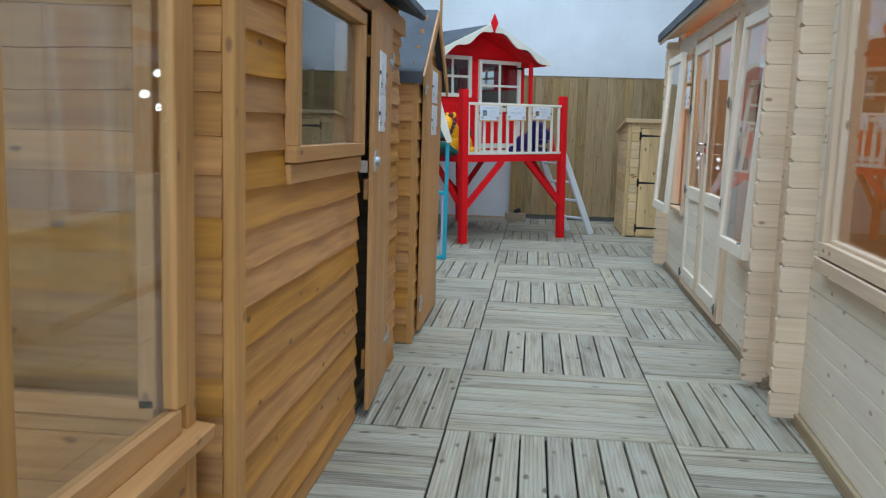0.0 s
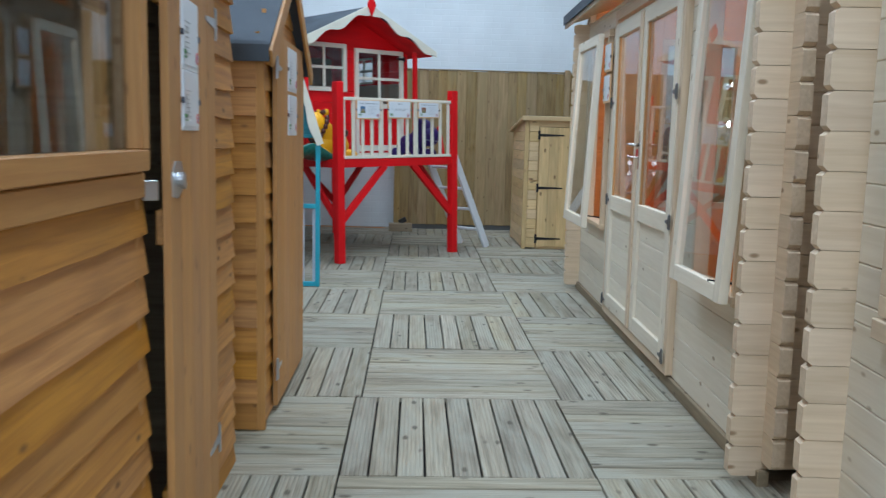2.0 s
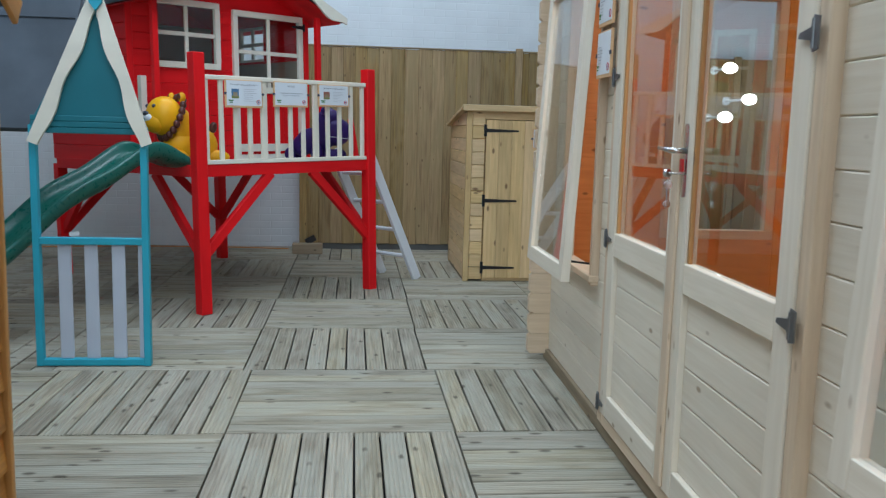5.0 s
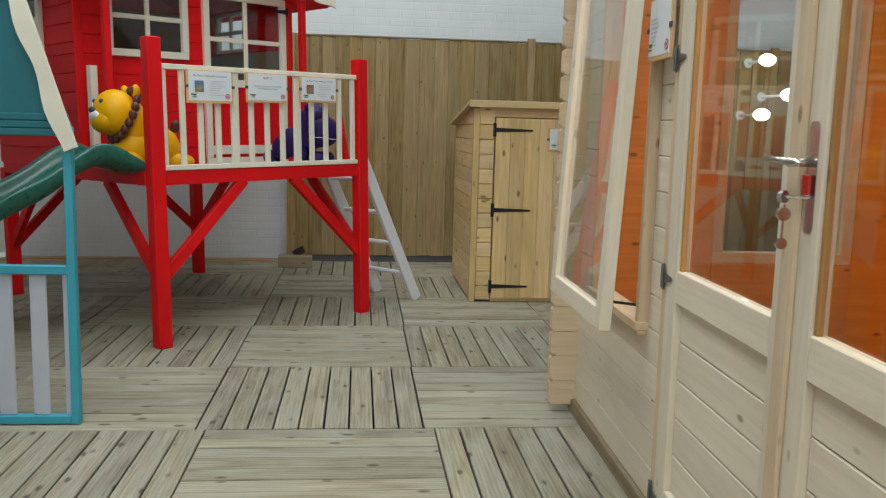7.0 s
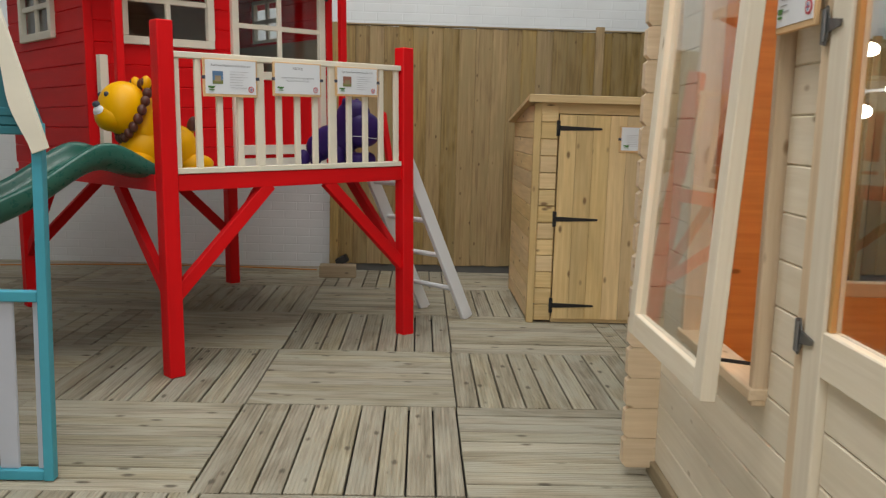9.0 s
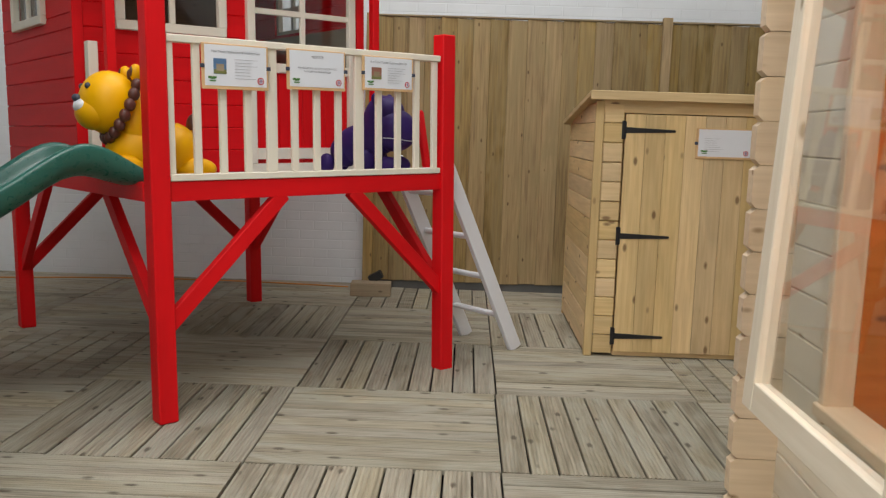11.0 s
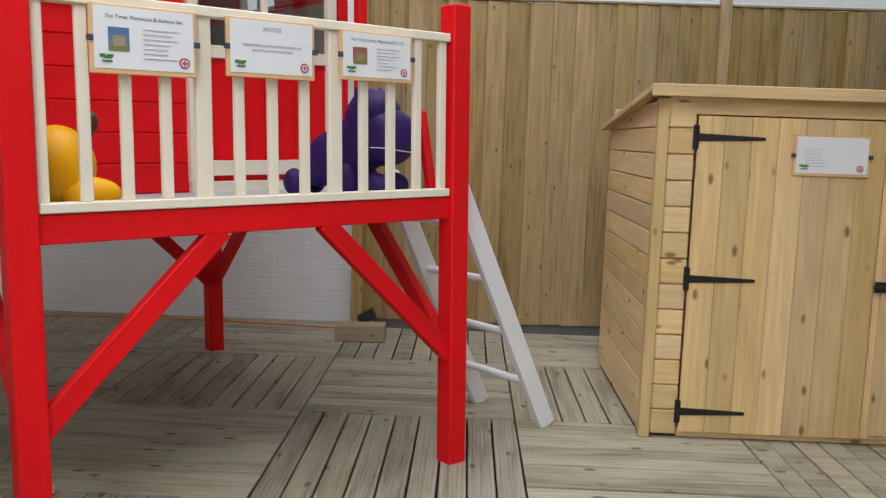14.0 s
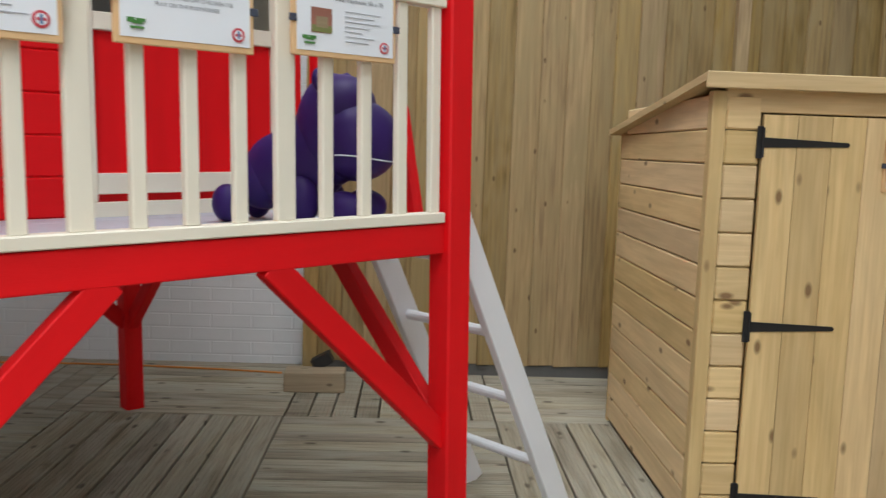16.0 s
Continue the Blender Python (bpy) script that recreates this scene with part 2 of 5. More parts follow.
# ---- building helpers ----
WORLD = {}
FRAME = [Matrix.Identity(4)]
MESHES = {}


def link(name, mesh, m, parent=None, label=""):
    ob = new(name, mesh)
    w = FRAME[-1] @ m
    ob.matrix_basis = w
    if parent is not None:
        ob.parent = parent
        ob.matrix_parent_inverse = WORLD[parent.name].inverted()
    WORLD[ob.name] = w
    if label:
        ob["label"] = label
    return ob


def thing(name, at, label, category, group="", kind=""):
    ob = new(name)
    ob.empty_display_size = 0.1
    w = FRAME[-1] @ Matrix.Translation(at)
    ob.matrix_basis = w
    WORLD[ob.name] = w
    return tagged(ob, label, category, group, kind)


def finish(bm, name, mat, smooth=False):
    me = bpy.data.meshes.new(name)
    bm.to_mesh(me)
    bm.free()
    me.materials.append(mat)
    if smooth:
        for p in me.polygons:
            p.use_smooth = True
    return me


def part(name, bm, mat, parent, label="", m=None, smooth=False):
    return link(name, finish(bm, name, mat, smooth), m or Matrix.Identity(4), parent, label)


def box_mesh(lx, ly, lz, mat, bevel=0.003):
    key = (round(lx, 3), round(ly, 3), round(lz, 3), mat.name, bevel)
    if key not in MESHES:
        bm = bmesh.new()
        bmesh.ops.create_cube(bm, size=1.0)
        bmesh.ops.scale(bm, vec=(lx, ly, lz), verts=bm.verts)
        if bevel:
            bmesh.ops.bevel(bm, geom=bm.edges[:], offset=min(bevel, 0.3 * min(lx, ly, lz)), segments=1, affect="EDGES")
        MESHES[key] = finish(bm, "box", mat)
    return MESHES[key]


def along(p0, p1, roll=0.0):
    """A pose in the middle of p0 and p1 whose x runs from one to the other and whose z is as upright as can be."""
    p0, p1 = Vector(p0), Vector(p1)
    x = (p1 - p0).normalized()
    up = Vector((0, 0, 1)) if abs(x.z) < 0.95 else Vector((0, 1, 0))
    y = up.cross(x).normalized()
    z = x.cross(y)
    m = Matrix((x, y, z)).transposed().to_4x4()
    m.translation = (p0 + p1) / 2
    return m @ Matrix.Rotation(roll, 4, "X")


def bar(name, mat, p0, p1, w, h, parent=None, roll=0.0, bevel=0.003, label=""):
    """A straight timber from p0 to p1: w across (level), h high."""
    n = (Vector(p1) - Vector(p0)).length
    return link(name, box_mesh(n, w, h, mat, bevel), along(p0, p1, roll), parent, label)


def slab(name, mat, lo, hi, parent=None, bevel=0.003, label="", grain="x"):
    """An upright box from corner lo to corner hi, its grain along the named axis."""
    lo, hi = Vector(lo), Vector(hi)
    c, s = (lo + hi) / 2, hi - lo
    if grain == "x":
        return link(name, box_mesh(s.x, s.y, s.z, mat, bevel), Matrix.Translation(c), parent, label)
    if grain == "y":
        return link(name, box_mesh(s.y, s.x, s.z, mat, bevel), Matrix.Translation(c) @ Matrix.Rotation(math.pi / 2, 4, "Z"), parent, label)
    return link(name, box_mesh(s.z, s.y, s.x, mat, bevel), Matrix.Translation(c) @ Matrix.Rotation(-math.pi / 2, 4, "Y"), parent, label)


def prism(outline, depth, mat, name="prism", bevel=0.0):
    """A flat outline in local x, z given thickness along local y."""
    bm = bmesh.new()
    front = [bm.verts.new((x, 0, z)) for x, z in outline]
    back = [bm.verts.new((x, depth, z)) for x, z in outline]
    bm.faces.new(front)
    bm.faces.new(back[::-1])
    k = len(outline)
    for i in range(k):
        bm.faces.new((front[i], back[i], back[(i + 1) % k], front[(i + 1) % k]))
    bmesh.ops.recalc_face_normals(bm, faces=bm.faces[:])
    return bm


def cyl(bm, p0, p1, r0, r1=None, seg=12):
    r1 = r0 if r1 is None else r1
    p0, p1 = Vector(p0), Vector(p1)
    m = along(p0, p1) @ Matrix.Rotation(math.pi / 2, 4, "Y")
    bmesh.ops.create_cone(bm, cap_ends=True, segments=seg, radius1=r0, radius2=r1, depth=(p1 - p0).length, matrix=m)


def blob(bm, c, r, seg=20, rot=None):
    m = Matrix.Translation(c)
    if rot is not None:
        m = m @ rot
    bmesh.ops.create_uvsphere(bm, u_segments=seg, v_segments=seg * 2 // 3, radius=1.0, matrix=m @ Matrix.Diagonal((*r, 1)))


def waney_mesh(n, w, h, mat, variant):
    """A sawn board along x whose lower edge wanders a little."""
    key = ("waney", round(n, 2), round(w, 3), round(h, 3), mat.name, variant)
    if key not in MESHES:
        rg = random.Random(variant * 977 + int(n * 1000))
        bm = bmesh.new()
        k = max(2, int(n / 0.16))
        rows = []
        low = 0.0
        for i in range(k + 1):
            x = -n / 2 + n * i / k
            low = 0.6 * low + rg.uniform(-0.0045, 0.0045)
            out = rg.uniform(-0.0015, 0.0015)
            rows.append([bm.verts.new(c) for c in ((x, -w / 2 + out, -h / 2 + low), (x, w / 2 + out, -h / 2 + low), (x, w / 2 + out * 0.5, h / 2), (x, -w / 2 + out * 0.5, h / 2))])
        for a, b in zip(rows, rows[1:]):
            for i in range(4):
                bm.faces.new((a[i], a[(i + 1) % 4], b[(i + 1) % 4], b[i]))
        bm.faces.new(rows[0])
        bm.faces.new(rows[-1])
        bmesh.ops.recalc_face_normals(bm, faces=bm.faces[:])
        MESHES[key] = finish(bm, "board", mat)
    return MESHES[key]


def pane(name, lo, hi, parent, label=""):
    ob = slab(name, GLASS, lo, hi, parent, 0, label)
    ob.visible_shadow = False
    return ob

# ---- the hall ----
Y_WALL = 13.12
GROUND = link("ground", box_mesh(16.0, 26.0, 0.1, DARK, 0), Matrix.Translation((0, 4.0, -0.115)))
tagged(GROUND, "dark ground under the decking", "ground", kind="structure")
for nm, lo, hi in (("wall_north", (-6.3, Y_WALL, -0.06), (6.3, Y_WALL + 0.3, 5.4)), ("wall_south", (-6.3, -9.3, -0.06), (6.3, -9.0, 5.4)),
                   ("wall_west", (-6.3, -9, -0.06), (-6.0, Y_WALL, 5.4)), ("wall_east", (6.0, -9, -0.06), (6.3, Y_WALL, 5.4))):
    tagged(slab(nm, WALLW, lo, hi, None, 0), "white painted brick wall of the hall", "wall", kind="structure")
tagged(slab("ceiling", CEIL, (-6.3, -9.3, 5.4), (6.3, Y_WALL + 0.3, 5.5), None, 0), "pale sheeted ceiling of the hall", "ceiling", kind="structure")


# ---- generic pieces ----
def notice(name, m, w, h, label, title="", lines=(), picture=None, group="notices on the rail", bars=True, frame_mat=None):
    """A printed sheet in a thin frame. Local x to the reader's right, z up, its face towards local -y."""
    FRAME.append(FRAME[-1] @ m)
    ob = thing(name, (0, 0, 0), label, "notice", group)
    t = 0.012
    fm = frame_mat or CARD
    slab("board", fm, (-w / 2, 0, -h / 2), (w / 2, t, h / 2), ob, 0.002)
    slab("sheet", PAPER, (-w / 2 + w * 0.035, -0.002, -h / 2 + h * 0.075), (w / 2 - w * 0.035, 0.001, h / 2 - h * 0.035), ob, 0)
    for s in (-1, 1):
        slab("clip", INK, (s * w / 2 - 0.009, -0.005, -0.008), (s * w / 2 + 0.009, 0.001, 0.008), ob, 0.001)
    z = h * 0.32
    if title:
        words("title", title, w * (0.72 if len(title) > 8 else 0.2), (0, -0.003, z), INK, ob)
    rows = 0
    for text, rel in lines:
        words("line", text, w * rel, (0, -0.003, z - h * 0.28 - rows * h * 0.085), INK, ob)
        rows += 1
    if picture:
        shot = slab("picture", picture, (-w * 0.34, -0.004, -h * 0.17), (-w * 0.15, -0.0025, h * 0.17), ob, 0)
        slab("picture_ground", LAMINATE, (-w * 0.338, -0.0046, -h * 0.165), (-w * 0.152, -0.003, -h * 0.07), shot, 0)
        slab("picture_house", BEARER, (-w * 0.30, -0.0052, -h * 0.10), (-w * 0.19, -0.0036, h * 0.05), shot, 0)
    if bars:
        rb = random.Random(len(title) + int(w * 1000))
        x0 = -w * 0.02 if picture else -w * 0.36
        for i in range(7):
            n = rb.uniform(0.16, 0.36) * w
            slab("print_line", INKSOFT, (x0, -0.004, z - h * 0.16 - i * h * 0.07), (x0 + n, -0.0025, z - h * 0.16 - i * h * 0.07 + h * 0.009), ob, 0)
    bm = bmesh.new()
    cyl(bm, (w * 0.37, -0.004, -h * 0.29), (w * 0.37, -0.002, -h * 0.29), h * 0.085, seg=16)
    part("red_seal", bm, LOGORED, ob)
    bm = bmesh.new()
    cyl(bm, (w * 0.37, -0.0046, -h * 0.29), (w * 0.37, -0.003, -h * 0.29), h * 0.058, seg=16)
    part("seal_centre", bm, PAPER, ob)
    slab("seal_bar", LOGORED, (w * 0.37 - h * 0.045, -0.0052, -h * 0.305), (w * 0.37 + h * 0.045, -0.004, -h * 0.275), ob, 0)
    slab("seal_bar", LOGOBLUE, (w * 0.37 - h * 0.014, -0.0056, -h * 0.335), (w * 0.37 + h * 0.014, -0.0044, -h * 0.245), ob, 0)
    for i, (a, b, c, e) in enumerate(((-0.42, -0.37, -0.27, -0.22), (-0.385, -0.32, -0.285, -0.245), (-0.36, -0.30, -0.26, -0.225), (-0.40, -0.31, -0.335, -0.31))):
        slab("green_mark", LOGOGREEN, (w * a, -0.004 - 0.0004 * i, h * c), (w * b, -0.0025, h * e), ob, 0)
    FRAME.pop()
    return ob


def words(name, text, width, at, mat, parent):
    c = bpy.data.curves.new(name, "FONT")
    c.body, c.align_x, c.align_y, c.size = text, "CENTER", "CENTER", 0.1
    tmp = new("tmp_text", c)
    bpy.context.view_layer.update()
    me = bpy.data.meshes.new_from_object(tmp.evaluated_get(bpy.context.evaluated_depsgraph_get()))
    bpy.data.objects.remove(tmp)
    xs = [v.co.x for v in me.vertices]
    k = width / max(1e-6, max(xs) - min(xs))
    me.transform(Matrix.Rotation(math.pi / 2, 4, "X") @ Matrix.Diagonal((k, k, 1, 1)))
    me.materials.clear()
    me.materials.append(mat)
    link(name, me, Matrix.Translation(at), parent)


def clad(parent, p0, p1, z0, z1, pitch, mat, out, openings=(), thick=0.016, lift=0.014, seed=1, top_at=None):
    """Lapped boards on a wall from p0 to p1 (level), facing out, cut round openings (s0, s1, z0, z1)."""
    rg = random.Random(seed)
    p0, p1, out = Vector((*p0, 0)), Vector((*p1, 0)), Vector((*out, 0))
    length = (p1 - p0).length
    way = (p1 - p0) / length
    side = 1 if Vector((0, 0, 1)).cross(way).dot(out) > 0 else -1
    tilt = math.atan2(lift, pitch)
    z = z0
    while z < z1 - 0.03:
        top = min(z + pitch, z1)
        mid = (z + top) / 2
        spans = [(0, length)]
        if top_at:
            a, b = top_at(mid)
            spans = [(max(0, a), min(length, b))] if b - a > 0.03 else []
        for a, b, c, d in openings:
            if c < mid < d:
                spans = [q for s, e in spans for q in ((s, min(e, a)), (max(s, b), e)) if q[1] - q[0] > 0.02]
        for s, e in spans:
            off = out * (thick / 2 + lift / 2) + Vector((0, 0, mid + rg.uniform(-0.003, 0.003)))
            d = Vector((0, 0, rg.uniform(-0.003, 0.003)))
            link("cladding_board", waney_mesh(e - s, thick, top - z + 0.014, mat, rg.randrange(5)), along(p0 + way * s + off + d, p0 + way * e + off - d, side * tilt), parent)
        z = top


def flush(parent, name, p0, p1, z0, z1, pitch, mat, out, openings=(), thick=0.04, bevel=0.004):
    """Level boards edge to edge with a chamfered joint; the outer face lies on the line p0 p1."""
    p0, p1, out = Vector((*p0, 0)), Vector((*p1, 0)), Vector((*out, 0))
    length = (p1 - p0).length
    way = (p1 - p0) / length
    cuts = sorted({z0, z1, *[c for o in openings for c in o[2:] if z0 < c < z1]})
    levels = []
    z = z0
    while z < z1 - 1e-4:
        nxt = min([z + pitch, z1] + [c for c in cuts if c > z + 0.02])
        levels.append((z, nxt))
        z = nxt
    for a, b in levels:
        mid = (a + b) / 2
        spans = [(0, length)]
        for s0, s1, c, d in openings:
            if c < mid < d:
                spans = [q for s, e in spans for q in ((s, min(e, s0)), (max(s, s1), e)) if q[1] - q[0] > 0.01]
        for s, e in spans:
            q0, q1 = p0 + way * s - out * thick / 2, p0 + way * e - out * thick / 2
            bar(name, mat, q0 + Vector((0, 0, mid)), q1 + Vector((0, 0, mid)), thick, b - a - 0.001, parent, bevel=bevel)


def tee_hinge(parent, m, reach=0.16, mat=None, height=0.09):
    """A strap hinge: an upright leaf, its pin and a tapering strap along local +x, face towards local -y."""
    mat = mat or IRON
    bm = prism([(-0.02, -height / 2), (0.0, -height / 2), (0.0, -0.016), (reach, -0.007), (reach + 0.006, 0), (reach, 0.007), (0.0, 0.016), (0.0, height / 2), (-0.02, height / 2)], 0.004, mat)
    cyl(bm, (-0.001, -0.001, -height / 2 + 0.004), (-0.001, -0.001, height / 2 - 0.004), 0.005, seg=8)
    return link("hinge", finish(bm, "hinge", mat), m, parent)


FACE_EAST = Matrix.Rotation(math.pi / 2, 4, "Z")     # local -y looks to +x
FACE_WEST = Matrix.Rotation(-math.pi / 2, 4, "Z")    # local -y looks to -x

# ---- feather-edge fence ----
fence = thing("fence", (0.9, 13.0, 0), "tall brown timber fence of upright feather-edge boards", "fence")
x, k = -0.36, 0
rngf = random.Random(4)
while x < 5.9:
    w = rngf.choice((0.122, 0.13, 0.14))
    yy = 12.985 - rngf.uniform(0, 0.003)
    link("fence_board", box_mesh(2.03, w + 0.018, 0.02, FENCE, 0.003),
         Matrix.Translation((x + w / 2, yy, 1.075 + rngf.uniform(-0.004, 0.004))) @ Matrix.Rotation(rngf.uniform(0.125, 0.18), 4, "Z") @ Matrix.Rotation(-math.pi / 2, 4, "Y") @ Matrix.Rotation(math.pi / 2, 4, "X"), fence)
    x += w
    k += 1
bar("arris_rail", FENCE, (-0.36, 13.05, 0.4), (5.9, 13.05, 0.4), 0.07, 0.08, fence)
bar("arris_rail", FENCE, (-0.36, 13.05, 1.7), (5.9, 13.05, 1.7), 0.07, 0.08, fence)
bar("capping", BEARER, (-0.4, 12.985, 2.10), (5.9, 12.985, 2.10), 0.05, 0.014, fence)
bar("gravel_board", CONC, (-0.36, 13.0, 0.02), (5.9, 13.0, 0.02), 0.03, 0.14, fence)
bar("fence_post", FENCE, (-0.40, 12.90, 0.0), (-0.40, 12.90, 2.10), 0.075, 0.075, fence)
for xx in (1.82, 4.2):
    bar("fence_post", FENCE, (xx, 12.95, 0.0), (xx, 12.95, 2.13), 0.07, 0.05, fence)
block = thing("timber_block", (-0.34, 12.65, 0), "short offcut timber block lying on the deck by the fence", "timber block")
bar("block_body", BEARER, (-0.49, 12.62, 0.05), (-0.19, 12.63, 0.05), 0.14, 0.10, block, bevel=0.004)
bar("metal_shoe", IRON, (-0.36, 12.72, 0.10), (-0.27, 12.72, 0.15), 0.08, 0.06, block)
cab = bpy.data.curves.new("extension_cable", "CURVE")
cab.dimensions, cab.bevel_depth, cab.bevel_resolution = "3D", 0.005, 3
sp = cab.splines.new("BEZIER")
cpts = [(-3.6, 12.7, 0.006), (-2.4, 12.93, 0.006), (-1.6, 12.98, 0.006), (-1.0, 12.95, 0.006), (-0.55, 12.90, 0.006)]
sp.bezier_points.add(len(cpts) - 1)
for b_, c_ in zip(sp.bezier_points, cpts):
    b_.co, b_.handle_left_type, b_.handle_right_type = c_, "AUTO", "AUTO"
cab.materials.append(CABLE)
tagged(new("extension_cable", cab), "thin orange cable lying along the foot of the wall", "cable")

# ---- golden clad shed with the half-open door ----
X1 = -0.845
shed = thing("shed", (-1.8, 3.35, 0), "golden-brown overlap-clad garden shed with one window and a door ajar", "shed", "golden sheds")
ya, yb = 2.04, 4.62
for lo, hi in (((ya + 0.03, 0.0), (2.545, 1.84)), ((2.545, 0.0), (3.52, 1.17)), ((2.545, 1.66), (3.62, 1.84)), ((4.27, 0.0), (yb - 0.01, 1.84)), ((3.52, 0), (3.56, 1.8))):
    slab("wall", BEARER, (X1 - 0.03, lo[0], lo[1]), (X1 - 0.012, hi[0], hi[1]), shed, 0)
slab("wall", BEARER, (-2.7, ya + 0.012, 0.0), (X1 - 0.03, ya + 0.03, 1.95), shed, 0)
slab("wall", BEARER, (-2.7, yb - 0.03, 0.0), (X1 - 0.03, yb - 0.012, 1.95), shed, 0)
slab("wall", OAK, (-2.72, ya, 0.0), (-2.70, yb, 1.95), shed, 0)
slab("floor_panel", BEARER, (-2.7, ya + 0.03, 0.01), (X1 - 0.04, yb - 0.03, 0.05), shed, 0)
for z_from, z_to, seed in ((0.012, 0.0905, 2), (0.0905, 1.80, 3)):
    clad(shed, (X1 - 0.012, ya + 0.068), (X1 - 0.012, yb), z_from, z_to, 0.1004, OAK, (1, 0), openings=[(0.402, 1.452, 1.085, 1.73), (1.482, 2.157, 0.0, 1.77)], seed=seed)
for z_from, z_to, seed in ((0.012, 0.042, 4), (0.042, 1.95, 5)):
    clad(shed, (-2.7, ya + 0.012), (X1 - 0.004, ya + 0.012), z_from, z_to, 0.0994, OAK, (0, -1), seed=seed)
clad(shed, (-2.7, yb - 0.012), (X1, yb - 0.012), 0.02, 1.95, 0.1185, OAK, (0, 1), seed=6)
bar("corner_post", OAKTRIM, (X1 + 0.012, ya + 0.029, 0.0), (X1 + 0.012, ya + 0.029, 1.86), 0.032, 0.084, shed, bevel=0.004)
bar("door_jamb", OAKTRIM, (X1 - 0.005, 3.545, 0.0), (X1 - 0.005, 3.545, 1.78), 0.03, 0.03, shed)
bar("fascia", OAKTRIM, (X1 + 0.022, ya, 1.79), (X1 + 0.022, yb + 0.06, 1.79), 0.02, 0.09, shed)
window = link("window", box_mesh(1.02, 0.04, 0.05, OAKTRIM), along((X1 + 0.03, 2.50, 1.175), (X1 + 0.03, 3.52, 1.175)), shed, "fixed window in a planed golden frame")
bar("top_rail", OAKTRIM, (X1 + 0.03, 2.50, 1.69), (X1 + 0.03, 3.52, 1.69), 0.04, 0.05, window)
bar("stile", OAKTRIM, (X1 + 0.03, 2.525, 1.20), (X1 + 0.03, 2.525, 1.665), 0.04, 0.05, window)
bar("stile", OAKTRIM, (X1 + 0.03, 3.495, 1.20), (X1 + 0.03, 3.495, 1.665), 0.04, 0.05, window)
bar("sill", OAKTRIM, (X1 + 0.022, 2.50, 1.115), (X1 + 0.022, 3.535, 1.115), 0.02, 0.06, window)
bar("inner_post", OAKTRIM, (X1 - 0.03, 3.40, 1.15), (X1 - 0.03, 3.40, 1.68), 0.04, 0.045, window)
pane("pane", (X1 + 0.012, 2.545, 1.195), (X1 + 0.016, 3.475, 1.67), window)
# the door, hinged on its far side and a little open
hinge_y, dw = 4.27, 0.655
FRAME.append(Matrix.Translation((X1 + 0.022, hinge_y, 0)) @ Matrix.Rotation(radians(3.2), 4, "Z"))
door = link("door", box_mesh(0.56, 0.022, 0.09, OAK), along((-0.024, -dw + 0.03, 0.25), (-0.024, -0.03, 0.25)), shed, "plank door of planed golden boards standing ajar")
for i in range(5):
    y1 = -dw * (i + 0.5) / 5
    bar("door_board", OAKTRIM, (0, y1, 0.035), (0, y1, 1.745), 0.02, dw / 5 - 0.0015, door, bevel=0.0015)
for z in (1.0, 1.6):
    bar("ledge", OAK, (-0.024, -dw + 0.03, z), (-0.024, -0.03, z), 0.022, 0.09, door)
for z in (0.22, 1.58):
    tee_hinge(door, Matrix.Translation((0.013, 0.0, z)) @ FACE_EAST @ Matrix.Scale(-1, 4, (1, 0, 0)), 0.15, ZINC, 0.10)
bm = prism([(-0.045, -0.03), (0.0, -0.036), (0.045, -0.02), (0.05, 0.01), (0.03, 0.034), (-0.02, 0.036), (-0.05, 0.012)], 0.005, ZINC)
cyl(bm, (0, -0.012, 0), (0, 0.0, 0), 0.014)
cyl(bm, (0.03, -0.008, -0.012), (0.03, 0.0, -0.012), 0.008)
link("hasp", finish(bm, "hasp", ZINC), Matrix.Translation((0.013, -dw + 0.08, 1.12)) @ FACE_EAST @ Matrix.Scale(1.35, 4), door, "bright zinc hasp")
notice("notice", Matrix.Translation((0.013, -0.40, 1.50)) @ FACE_EAST, 0.22, 0.19, "laminated white notice pinned to the shed door", group="shed door notices", frame_mat=PAPER)
notice("notice", Matrix.Translation((0.013, -0.40, 1.325)) @ FACE_EAST, 0.22, 0.16, "laminated white notice pinned to the shed door", group="shed door notices", frame_mat=PAPER)
FRAME.pop()
bar("staple", ZINC, (X1 + 0.02, 3.55, 1.10), (X1 + 0.05, 3.575, 1.10), 0.012, 0.05, shed)
part("roof", prism([(-2.85, 1.95), (-1.8, 2.30), (X1 + 0.11, 1.845), (X1 + 0.125, 1.86), (X1 + 0.12, 1.90), (-1.8, 2.345), (-2.85, 2.0)], 2.74, FELT), FELT, shed, m=Matrix.Translation((0, ya, 0)))
part("gable", prism([(-2.7, 1.95), (X1 - 0.02, 1.86), (-1.8, 2.3)], 0.02, OAK), OAK, shed, m=Matrix.Translation((0, yb - 0.03, 0)))
part("gable", prism([(-2.7, 1.95), (X1 - 0.02, 1.86), (-1.8, 2.3)], 0.02, OAK), OAK, shed, m=Matrix.Translation((0, ya + 0.012, 0)))

